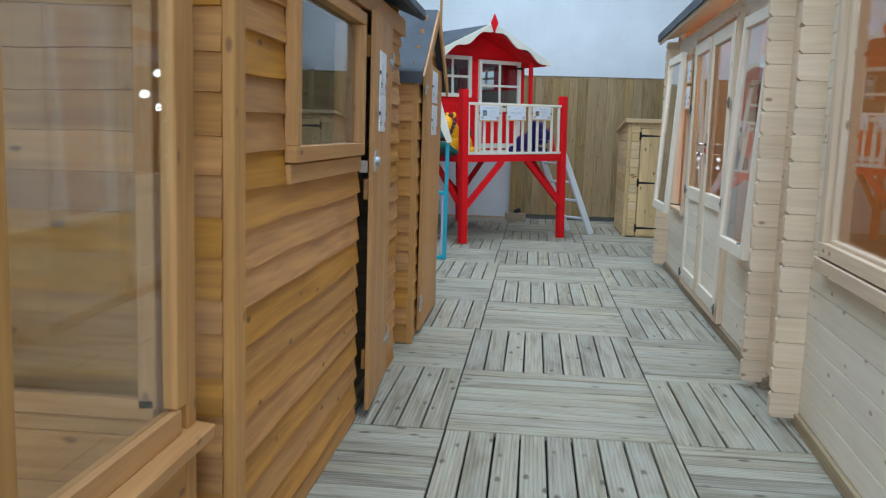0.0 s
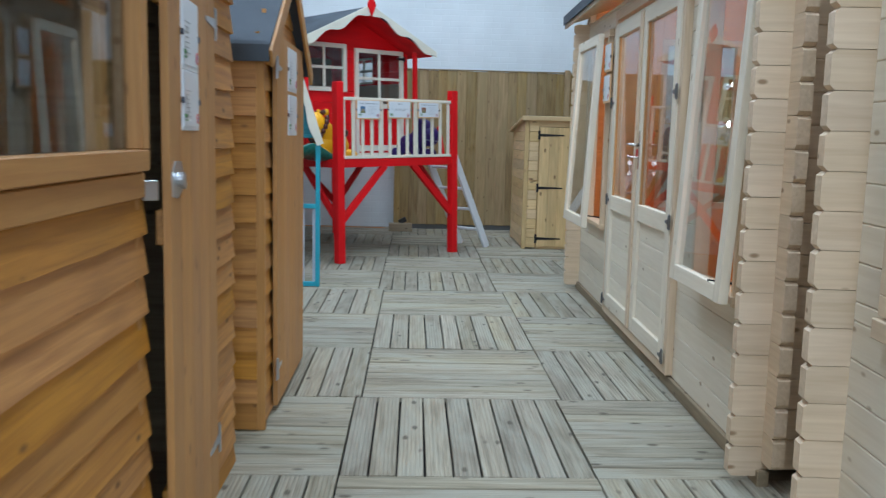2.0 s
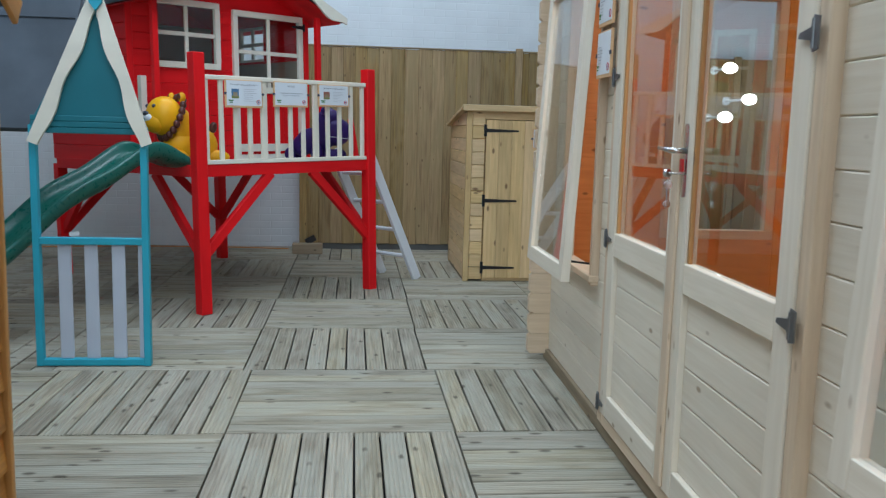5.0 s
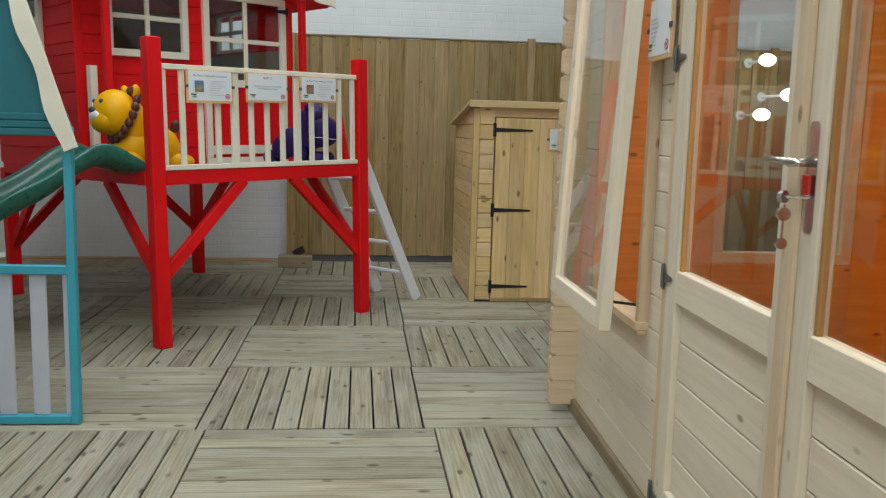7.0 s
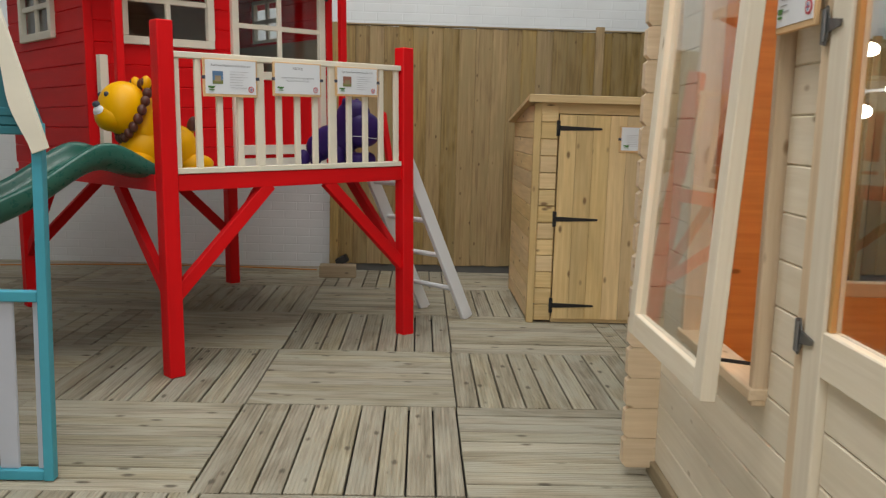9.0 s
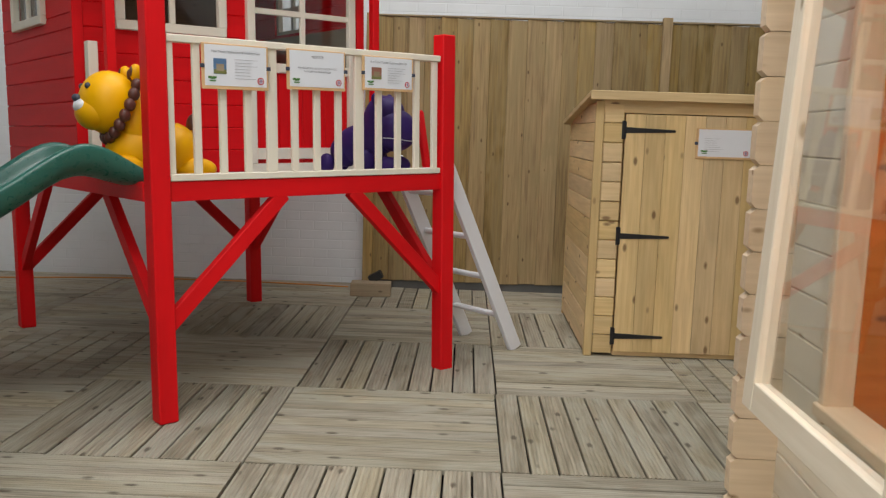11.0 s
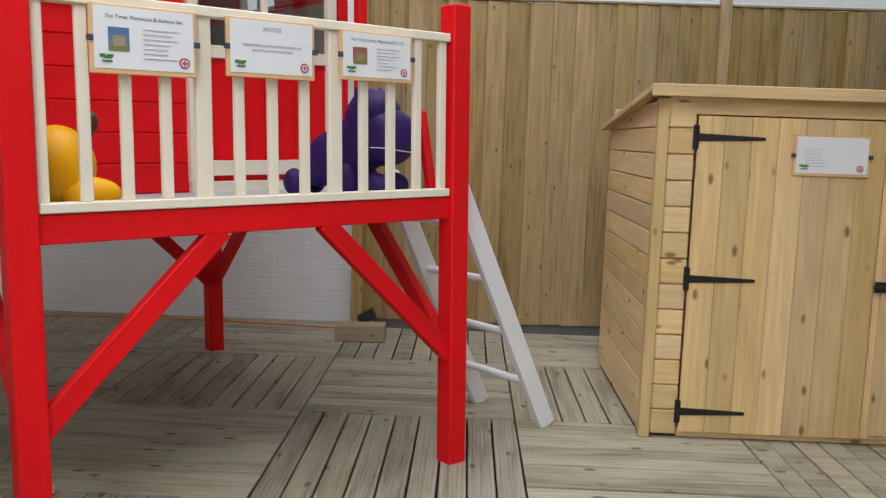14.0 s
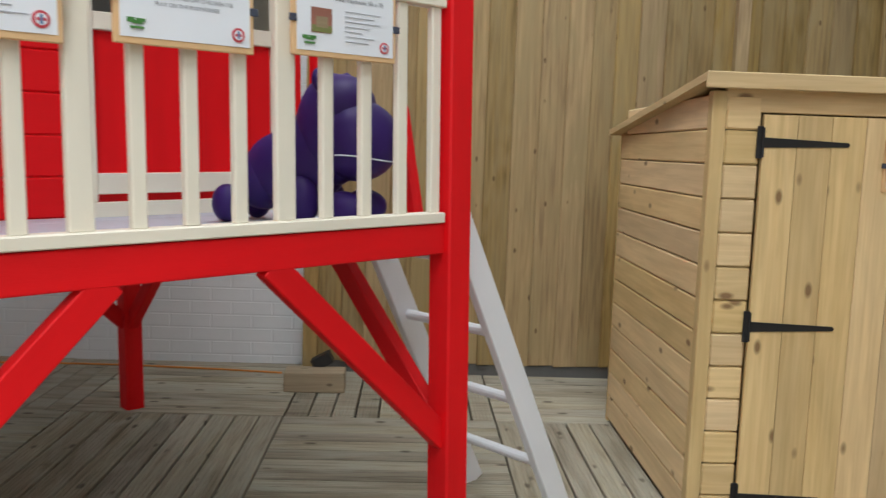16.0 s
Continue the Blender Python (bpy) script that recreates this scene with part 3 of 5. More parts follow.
# ---- narrow golden shed with a gabled front ----
X2 = -0.80
shed2 = thing("shed", (-1.4, 5.48, 0), "narrow golden-brown overlap-clad shed with a gabled front and shut plank door", "shed", "golden sheds")
c0, c1 = 4.98, 6.2
mid_y = (c0 + c1) / 2
slab("wall", BEARER, (X2 - 0.95, c0 + 0.012, 0), (X2 - 0.02, c1 - 0.012, 1.57), shed2, 0)
clad(shed2, (X2 - 0.95, c0 + 0.012), (X2 - 0.01, c0 + 0.012), 0.02, 1.57, 0.108, OAK, (0, -1), seed=8)
clad(shed2, (X2 - 0.95, c1 - 0.012), (X2 - 0.01, c1 - 0.012), 0.02, 1.57, 0.108, OAK, (0, 1), seed=9)
clad(shed2, (X2 - 0.02, c0 + 0.03), (X2 - 0.02, c1), 0.02, 1.96, 0.108, OAK, (1, 0), openings=[(0.25, 1.03, 0.0, 1.64)], seed=10,
     top_at=lambda z: (0, 9) if z < 1.58 else ((z - 1.58) * 1.4, 1.17 - (z - 1.58) * 1.4))
bar("corner_post", OAKTRIM, (X2 + 0.004, c0 + 0.008, 0), (X2 + 0.004, c0 + 0.008, 1.58), 0.035, 0.035, shed2)
bar("corner_post", OAKTRIM, (X2 + 0.004, c1 - 0.004, 0), (X2 + 0.004, c1 - 0.004, 1.58), 0.035, 0.02, shed2)
door2 = link("door", box_mesh(0.7, 0.012, 0.09, OAK), along((X2 + 0.008, 5.26, 0.9), (X2 + 0.008, 5.96, 0.9)), shed2, "shut plank door of planed golden boards")
for i in range(9):
    y = 5.215 + 0.094 * (i + 0.5)
    bar("door_board", OAKTRIM, (X2 + 0.026, y, 0.03), (X2 + 0.026, y, 1.66), 0.02, 0.0935, door2, bevel=0.0015)
for z in (0.2, 1.52):
    tee_hinge(door2, Matrix.Translation((X2 + 0.0375, 5.215, z)) @ FACE_EAST, 0.12, ZINC, 0.10)
notice("notice", Matrix.Translation((X2 + 0.038, 5.665, 1.535)) @ FACE_EAST, 0.285, 0.20, "laminated white notice pinned to the shed door", group="shed door notices", frame_mat=PAPER)
notice("notice", Matrix.Translation((X2 + 0.038, 5.67, 1.325)) @ FACE_EAST, 0.285, 0.19, "laminated white notice pinned to the shed door", group="shed door notices", frame_mat=PAPER)
roofm = Matrix.Translation((X2 + 0.05, 0, 0)) @ Matrix.Rotation(math.pi / 2, 4, "Z")
part("roof", prism([(c0 - 0.05, 1.545), (mid_y, 1.98), (c1 + 0.05, 1.545), (c1 + 0.05, 1.58), (mid_y, 2.015), (c0 - 0.05, 1.58)], 1.05, FELT), FELT, shed2, m=roofm)
part("eave_felt", prism([(c0 - 0.06, 1.52), (c0 - 0.045, 1.52), (c0 - 0.045, 1.60), (c0 - 0.06, 1.585)], 1.05, FELT), FELT, shed2, m=roofm)
for s in (-1, 1):
    bar("bargeboard", OAKTRIM, (X2 + 0.058, mid_y, 1.975), (X2 + 0.058, mid_y + s * 0.66, 1.53), 0.014, 0.075, shed2)
bar("finial", OAKTRIM, (X2 + 0.07, mid_y, 1.86), (X2 + 0.07, mid_y, 2.09), 0.014, 0.035, shed2)

# ---- felt-roofed shed behind the climbing frame ----
shed3 = thing("shed", (-2.6, 9.3, 0), "low shed with a blue-grey mineral felt roof", "shed", "golden sheds")
slab("wall", OAK, (-3.6, 9.1, 0.0), (-2.35, 9.9, 1.35), shed3)
part("roof", prism([(8.62, 1.22), (9.25, 2.25), (9.27, 2.22), (8.66, 1.20)], 2.3, FELT), FELT, shed3, m=Matrix.Translation((-1.42, 0, 0)) @ Matrix.Rotation(math.pi / 2, 4, "Z"))
bar("lap_seam", FELT, (-3.7, 8.985, 1.83), (-1.43, 8.985, 1.83), 0.01, 0.01, shed3)
for y_, h_ in ((9.2, 2.18), (9.8, 1.35)):
    bar("roof_post", BEARER, (-2.36, y_, 0.0), (-2.36, y_, h_), 0.05, 0.05, shed3)


# ---- log summerhouses ----
def log_corner(parent, xf, y, z0, z1, pitch, face, past=0.12):
    """Crossed log ends at a corner: side logs run past the front (x < xf), front logs run past the side by 0.09."""
    z, i = z0, 0
    while z < z1 - 0.02:
        h = min(pitch, z1 - z)
        for kind in (0, 1):
            zz = z + (pitch / 2 if kind else 0)
            if kind == 0:
                lo, hi = -past, 0.0
            else:
                lo, hi = 0.0, 0.095
            c = 0.014
            out = [(lo, c), (lo + c, 0.0), (hi, 0.0), (hi, h - 0.002), (lo + c, h - 0.002), (lo, h - c)] if kind == 0 else [(-hi, c), (-hi + c, 0), (0, 0), (0, h - 0.002), (-hi + c, h - 0.002), (-hi, h - c)]
            me_key = ("log", kind, round(h, 3), past)
            if me_key not in MESHES:
                MESHES[me_key] = finish(prism(out, 0.045, PALE), "log_end", PALE)
            if kind == 0:
                link("log_end", MESHES[me_key], Matrix.Translation((xf, y - 0.0225, zz)), parent)
            else:
                turn = Matrix.Rotation(math.pi / 2, 4, "Z") if face < 0 else Matrix.Rotation(-math.pi / 2, 4, "Z")
                link("log_end", MESHES[me_key], Matrix.Translation((xf + 0.045 if face < 0 else xf, y + face * 0.0225, zz)) @ turn, parent)
        z += pitch
        i += 1


LOG = 0.114
XA = 1.15
A0, A1 = 4.47, 8.56
TURN_A = Matrix.Translation((0.02, 6.5, 0)) @ Matrix.Translation((1.15, 0, 0)) @ Matrix.Rotation(radians(-1.4), 4, "Z") @ Matrix.Translation((-1.15, -6.5, 0))
FRAME.append(TURN_A)
sh = thing("summerhouse", (2.2, 6.5, 0), "large pale log summerhouse with glazed double doors and open top-hung windows", "summerhouse", "log summerhouses")
W2, W1 = (4.75, 5.33), (7.545, 8.21)     # window openings along y
DOOR = (5.66, 7.32)
flush(sh, "log_board", (XA, A0), (XA, A1), 0.06, 2.16, LOG, PALEWASH, (-1, 0),
      openings=[(W2[0] - A0, W2[1] - A0, 0.64, 1.95), (W1[0] - A0, W1[1] - A0, 0.64, 1.95), (DOOR[0] - A0, DOOR[1] - A0, 0.0, 2.02)])
NW = (1.745, 2.40, 0.70, 2.06)     # window in the far end wall: x from, x to, z from, z to
for yy, f in ((A0, -1), (A1, 1)):
    flush(sh, "log_board", (XA + 0.0, yy + f * 0.0225), (3.4, yy + f * 0.0225), 0.06, 2.30, LOG, PALE, (0, f), thick=0.045,
          openings=[(NW[0] - XA, NW[1] - XA, NW[2], NW[3])] if f > 0 else [])
    log_corner(sh, XA, yy, 0.035, 2.16, LOG, f)
slab("lining", INNER, (3.40, A0, 0.05), (3.44, A1, 2.5), sh, grain="y")
slab("lining", INNER, (XA + 0.05, A0 + 0.024, 0.1), (3.40, A0 + 0.034, 2.4), sh)
for lo, hi in (((XA + 0.05, 0.1), (NW[0], 2.4)), ((NW[1], 0.1), (3.40, 2.4)), ((NW[0], 0.1), (NW[1], NW[2])), ((NW[0], NW[3]), (NW[1], 2.4))):
    slab("lining", INNER, (lo[0], A1 - 0.034, lo[1]), (hi[0], A1 - 0.024, hi[1]), sh)
wn = link("window", box_mesh(NW[1] - NW[0], 0.06, 0.05, PALE), along((NW[0], A1, NW[2] + 0.025), (NW[1], A1, NW[2] + 0.025)), sh, "fixed end window in a pale planed frame")
bar("head", PALE, (NW[0], A1, NW[3] - 0.025), (NW[1], A1, NW[3] - 0.025), 0.06, 0.05, wn)
for x_ in (NW[0] + 0.025, NW[1] - 0.025):
    bar("stile", PALE, (x_, A1, NW[2] + 0.05), (x_, A1, NW[3] - 0.05), 0.05, 0.06, wn)
pane("pane", (NW[0] + 0.05, A1 - 0.002, NW[2] + 0.05), (NW[1] - 0.05, A1 + 0.002, NW[3] - 0.05), wn)
slab("lining", INNER, (XA + 0.0405, A0 + 0.04, 0.1), (XA + 0.046, 4.73, 2.1), sh, grain="y")
slab("lining", INNER, (XA + 0.0405, 5.35, 0.1), (XA + 0.046, DOOR[0], 2.1), sh, grain="y")
slab("lining", INNER, (XA + 0.0405, DOOR[1], 0.1), (XA + 0.046, 7.525, 2.1), sh, grain="y")
slab("floor_panel", INNER, (XA + 0.05, A0 + 0.03, 0.05), (3.4, A1 - 0.03, 0.10), sh, grain="y")
bar("base_bearer", BEARER, (XA + 0.005, A0 - 0.04, 0.03), (XA + 0.005, A1 + 0.03, 0.03), 0.045, 0.06, sh)
part("roof", prism([(0.98, 2.20), (2.3, 2.62), (3.6, 2.20), (3.6, 2.25), (2.3, 2.68), (0.98, 2.25)], A1 - A0 + 0.42, FELT), FELT, sh, m=Matrix.Translation((0, A0 - 0.2, 0)))
part("roof_deck", prism([(1.0, 2.178), (2.3, 2.598), (3.58, 2.178), (3.58, 2.194), (2.3, 2.612), (1.0, 2.194)], A1 - A0 + 0.38, PALE), PALE, sh, m=Matrix.Translation((0, A0 - 0.18, 0)))
bar("fascia", PALE, (0.995, A0 - 0.2, 2.172), (0.995, A1 + 0.24, 2.172), 0.018, 0.04, sh)
bar("felt_edge", FELT, (0.975, A0 - 0.21, 2.215), (0.975, A1 + 0.23, 2.215), 0.012, 0.075, sh)
part("gable", prism([(XA + 0.05, 2.29), (3.38, 2.29), (2.3, 2.60)], 0.04, PALE), PALE, sh, m=Matrix.Translation((0, A1 - 0.02, 0)))
part("gable", prism([(XA + 0.05, 2.29), (3.38, 2.29), (2.3, 2.60)], 0.04, PALE), PALE, sh, m=Matrix.Translation((0, A0 - 0.02, 0)))
# door frame
for y in (DOOR[0] + 0.022, DOOR[1] - 0.022):
    bar("door_jamb", PALE, (XA - 0.006, y, 0.07), (XA - 0.006, y, 2.04), 0.06, 0.05, sh)
bar("door_head", PALE, (XA - 0.006, DOOR[0], 2.06), (XA - 0.006, DOOR[1], 2.06), 0.06, 0.06, sh)
bar("threshold", PALE, (XA - 0.004, DOOR[0] + 0.05, 0.09), (XA - 0.004, DOOR[1] - 0.05, 0.09), 0.06, 0.05, sh)


def glazed_leaf(y0, y1, hinge_at):
    xs = XA - 0.022
    leaf = link("door", box_mesh(1.88, 0.04, 0.085, PALEWASH), along((xs, y0 + 0.0425, 0.12), (xs, y0 + 0.0425, 2.0)), sh, "half-glazed pale plank door, shut")
    bar("stile", PALEWASH, (xs, y1 - 0.0425, 0.12), (xs, y1 - 0.0425, 2.0), 0.04, 0.085, leaf)
    for z, h in ((0.165, 0.09), (0.83, 0.095), (1.955, 0.09)):
        bar("rail", PALEWASH, (xs, y0 + 0.085, z), (xs, y1 - 0.085, z), 0.038, h, leaf)
    z = 0.21
    for i in range(5):
        bar("panel_board", PALEWASH, (xs + 0.008, y0 + 0.085, z + 0.057), (xs + 0.008, y1 - 0.085, z + 0.057), 0.016, 0.113, leaf, bevel=0.004)
        z += 0.1145
    for a, b in ((y0 + 0.085, y0 + 0.1), (y1 - 0.1, y1 - 0.085)):
        slab("glazing_bead", OAKTRIM, (xs - 0.012, a, 0.878), (xs + 0.002, b, 1.91), leaf, 0.002, grain="z")
    pane("pane", (xs + 0.002, y0 + 0.085, 0.878), (xs + 0.006, y1 - 0.085, 1.91), leaf)
    for z in (0.16, 0.845, 1.49):
        s = 1 if hinge_at == y1 else -1
        h = link("hinge", finish(prism([(-0.035, -0.035), (-0.012, -0.04), (0.0, -0.014), (0.05, -0.006), (0.055, 0.006), (0.0, 0.014), (-0.012, 0.04), (-0.035, 0.035)], 0.004, HINGEGREY), "hinge", HINGEGREY),
                 Matrix.Translation((xs - 0.026, hinge_at, z)) @ FACE_WEST @ (Matrix.Identity(4) if s > 0 else Matrix.Rotation(math.pi, 4, "Y") @ Matrix.Translation((0, -0.004, 0))), leaf)
        bm = bmesh.new()
        cyl(bm, (xs - 0.029, hinge_at + s * 0.012, z - 0.032), (xs - 0.029, hinge_at + s * 0.012, z + 0.032), 0.005, seg=8)
        part("hinge_pin", bm, HINGEGREY, leaf)
    return leaf


leaf_far = glazed_leaf(6.492, DOOR[1] - 0.05, DOOR[1] - 0.05)
leaf_near = glazed_leaf(DOOR[0] + 0.05, 6.488, DOOR[0] + 0.05)
bar("cover_strip", PALE, (XA - 0.048, 6.50, 0.13), (XA - 0.048, 6.50, 1.99), 0.012, 0.055, leaf_near)
# lever handle with its plate, key and red tag
hx, hy, hz = XA - 0.044, 6.445, 1.19
handle = link("door_handle", finish(prism([(-0.02, -0.10), (-0.012, -0.112), (0.012, -0.112), (0.02, -0.10), (0.02, 0.10), (0.012, 0.112), (-0.012, 0.112), (-0.02, 0.10)], 0.006, CHROME), "door_handle", CHROME),
              Matrix.Translation((hx, hy, hz)) @ FACE_WEST, leaf_near, "satin nickel lever handle on a long plate")
bm = bmesh.new()
cyl(bm, (hx, hy, hz + 0.03), (hx - 0.05, hy, hz + 0.03), 0.009)
cyl(bm, (hx - 0.047, hy - 0.004, hz + 0.03), (hx - 0.05, hy + 0.105, hz + 0.036), 0.008, 0.006)
part("lever", bm, CHROME, leaf_near, smooth=True)
bm = bmesh.new()
cyl(bm, (hx, hy, hz - 0.04), (hx - 0.045, hy + 0.01, hz - 0.04), 0.004, seg=8)
cyl(bm, (hx - 0.045, hy + 0.01, hz - 0.04), (hx - 0.05, hy + 0.02, hz - 0.04), 0.013, seg=12)
cyl(bm, (hx - 0.046, hy + 0.01, hz - 0.055), (hx - 0.046, hy + 0.012, hz - 0.13), 0.003, seg=6)
cyl(bm, (hx - 0.046, hy + 0.006, hz - 0.075), (hx - 0.046, hy + 0.016, hz - 0.075), 0.014, seg=12)
cyl(bm, (hx - 0.046, hy + 0.008, hz - 0.135), (hx - 0.046, hy + 0.016, hz - 0.135), 0.012, seg=10)
part("key", bm, CHROME, leaf_near)
slab("red_tag", REDTAPE, (hx - 0.012, hy - 0.013, hz - 0.035), (hx - 0.0065, hy + 0.013, hz + 0.005), leaf_near, 0.001)


def top_hung(parent, y0, y1, open_deg, z0=0.62, z1=1.97, xw=XA):
    """A sash hung at its head and pushed open at the foot, and the lining of its opening."""
    for y in (y0 + 0.02, y1 - 0.02):
        bar("window_lining", PALE, (xw + 0.0, y, 0.60), (xw + 0.0, y, z1), 0.07, 0.028, parent)
    bar("window_lining", PALE, (xw, y0, 0.63), (xw, y1, 0.63), 0.09, 0.03, parent)
    bar("window_head", PALE, (xw - 0.004, y0 - 0.03, 1.98), (xw - 0.004, y1 + 0.03, 1.98), 0.07, 0.05, parent)
    FRAME.append(Matrix.Translation((xw - 0.045, 0, z1)) @ Matrix.Rotation(radians(open_deg), 4, "Y"))
    h = z1 - z0
    sash = link("sash", box_mesh(h, 0.04, 0.062, PALEWASH), along((0, y0 - 0.005, -h), (0, y0 - 0.005, 0)), parent, "top-hung glazed sash pushed open")
    bar("stile", PALEWASH, (0, y1 + 0.005, -h), (0, y1 + 0.005, 0), 0.04, 0.062, sash)
    bar("rail", PALEWASH, (0, y0 + 0.026, -h + 0.035), (0, y1 - 0.026, -h + 0.035), 0.038, 0.07, sash)
    bar("rail", PALEWASH, (0, y0 + 0.026, -0.035), (0, y1 - 0.026, -0.035), 0.038, 0.07, sash)
    pane("pane", (-0.002, y0 + 0.026, -h + 0.07), (0.002, y1 - 0.026, -0.07), sash)
    FRAME.pop()
    bm = bmesh.new()
    cyl(bm, (xw + 0.02, y0 + 0.1, z0 + 0.06), (xw - 0.11, y0 + 0.1, z0 + 0.075), 0.005, seg=8)
    part("stay", bm, IRON, sash)


top_hung(sh, W2[0], W2[1], 2.9)
top_hung(sh, W1[0], W1[1], 2.9)
notice("notice", Matrix.Translation((XA - 0.06, 7.415, 1.59)) @ FACE_WEST, 0.21, 0.19, "framed notice hanging beside the summerhouse door", group="summerhouse notices")
notice("notice", Matrix.Translation((XA - 0.06, 7.415, 1.80)) @ FACE_WEST, 0.21, 0.19, "framed notice hanging beside the summerhouse door", group="summerhouse notices")



def room_fill(at, power):
    """A small round fill lamp added on a plate under the ridge, with its light."""
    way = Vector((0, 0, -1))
    ob = thing("room_fill_lamp", at, "small round white lamp added under the summerhouse ridge to fill the room", "lamp", "summerhouse lamps")
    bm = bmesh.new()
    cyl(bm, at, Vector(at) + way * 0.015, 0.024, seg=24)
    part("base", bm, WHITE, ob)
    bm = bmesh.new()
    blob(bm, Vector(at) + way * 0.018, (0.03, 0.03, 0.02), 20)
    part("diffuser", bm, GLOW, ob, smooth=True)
    d = bpy.data.lights.new("room_fill_light", "POINT")
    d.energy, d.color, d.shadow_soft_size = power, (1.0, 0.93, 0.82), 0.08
    new("room_fill_light", d).matrix_basis = FRAME[-1] @ Matrix.Translation(Vector(at) + way * 0.16)


# added fill, out of view, that brightens the orange room behind the doors
room_fill((2.25, 6.5, 2.575), 34)
FRAME.pop()


def globe_lamp(at):
    """An oval opal lamp on a short arm from a plate on the fence."""
    x_, y_, z_ = at
    ob = thing("wall_lamp", (x_, 12.96, z_), "oval white opal lamp glowing on a short arm on the fence", "lamp", "fence lamps")
    bm = bmesh.new()
    cyl(bm, (x_, 12.958, z_), (x_, 12.94, z_), 0.045, seg=20)
    part("plate", bm, WHITE, ob)
    bm = bmesh.new()
    cyl(bm, (x_, 12.945, z_), (x_, y_, z_), 0.012)
    part("arm", bm, WHITE, ob)
    bm = bmesh.new()
    blob(bm, at, (0.075, 0.065, 0.055), 24)
    part("shade", bm, GLOW, ob, smooth=True)


for at in ((3.944, 12.559, 1.978), (4.10, 12.40, 1.66), (3.90, 12.50, 1.478)):
    globe_lamp(at)

XB, B0, B1 = 1.118, -0.6, 3.90
FRAME.append(Matrix.Translation((XB, B1, 0)) @ Matrix.Rotation(radians(-3.6), 4, "Z") @ Matrix.Translation((-XB, -B1, 0)))
sb = thing("summerhouse", (2.3, 1.6, 0), "pale log summerhouse with a wide fixed front window", "summerhouse", "log summerhouses")
flush(sb, "log_board", (XB, B0), (XB, B1), 0.06, 2.16, LOG, PALEWASH, (-1, 0), openings=[(1.9 - B0, 3.655 - B0, 0.80, 1.96)])
flush(sb, "log_board", (XB, B1 + 0.0225), (3.4, B1 + 0.0225), 0.06, 2.30, LOG, PALE, (0, 1), thick=0.045)
log_corner(sb, XB, B1, 0.035, 2.16, LOG, 1, 0.125)
flush(sb, "log_board", (XB, B0), (3.4, B0), 0.06, 2.30, LOG, PALE, (0, -1), thick=0.045)
bar("base_bearer", BEARER, (XB + 0.005, B0, 0.03), (XB + 0.005, B1 + 0.03, 0.03), 0.045, 0.06, sb)
slab("lining", INNER, (3.40, B0, 0.05), (3.44, B1, 2.3), sb, grain="y")
slab("lining", INNER, (XB + 0.05, B1 - 0.034, 0.1), (3.40, B1 - 0.024, 2.3), sb)
slab("floor_panel", INNER, (XB + 0.05, B0 + 0.03, 0.05), (3.4, B1 - 0.03, 0.10), sb, grain="y")
part("roof", prism([(1.0, 2.20), (2.3, 2.62), (3.6, 2.20), (3.6, 2.25), (2.3, 2.68), (1.0, 2.25)], B1 - B0 + 0.3, FELT), FELT, sb, m=Matrix.Translation((0, B0 - 0.15, 0)))
winb = link("window", box_mesh(1.765, 0.05, 0.058, PALE), along((XB - 0.012, 1.9, 0.831), (XB - 0.012, 3.665, 0.831)), sb, "wide fixed window in a pale planed frame")
bar("sill", PALE, (XB - 0.022, 1.85, 0.766), (XB - 0.022, 3.68, 0.766), 0.044, 0.056, winb)
bar("head", PALE, (XB - 0.012, 1.9, 1.98), (XB - 0.012, 3.665, 1.98), 0.05, 0.05, winb)
for y in (1.93, 3.635):
    bar("stile", PALE, (XB - 0.012, y, 0.86), (XB - 0.012, y, 1.955), 0.05, 0.06, winb)
for y in (1.98, 3.585):
    bar("glazing_bead", PALE, (XB + 0.002, y, 0.86), (XB + 0.002, y, 1.955), 0.03, 0.04, winb)
bar("glazing_bead", PALE, (XB + 0.002, 2.0, 0.868), (XB + 0.002, 3.565, 0.868), 0.03, 0.016, winb)
pane("pane", (XB + 0.008, 2.0, 0.876), (XB + 0.012, 3.565, 1.955), winb)

# the same added fill for the room behind the wide window
room_fill((2.25, 2.4, 2.585), 26)
FRAME.pop()

# ---- golden glazed summerhouse with a corner window ----
XD, D1 = -0.87, 1.895
sd = thing("summerhouse", (-1.6, 0.6, 0), "golden timber summerhouse with a glazed corner over boarded panels", "summerhouse")
flush(sd, "panel_board", (XD, -0.9), (XD, D1), 0.03, 0.53, 0.125, OAKTRIM, (1, 0), thick=0.03)
flush(sd, "panel_board", (-2.3, D1), (XD - 0.03, D1), 0.03, 0.57, 0.125, OAKTRIM, (0, 1), thick=0.03)
bar("corner_post", OAKTRIM, (XD - 0.02, D1 - 0.02, 0.0), (XD - 0.02, D1 - 0.02, 2.1), 0.05, 0.05, sd)
bar("cill", OAKTRIM, (XD + 0.012, -0.9, 0.545), (XD + 0.012, D1 + 0.015, 0.545), 0.07, 0.035, sd, roll=0.10)
wd = link("window", box_mesh(2.66, 0.035, 0.06, OAKTRIM), along((XD - 0.012, -0.85, 0.593), (XD - 0.012, D1 - 0.07, 0.593)), sd, "tall fixed window in golden planed framing")
bar("stile", OAKTRIM, (XD - 0.012, D1 - 0.0725, 0.625), (XD - 0.012, D1 - 0.0725, 2.1), 0.035, 0.055, wd)
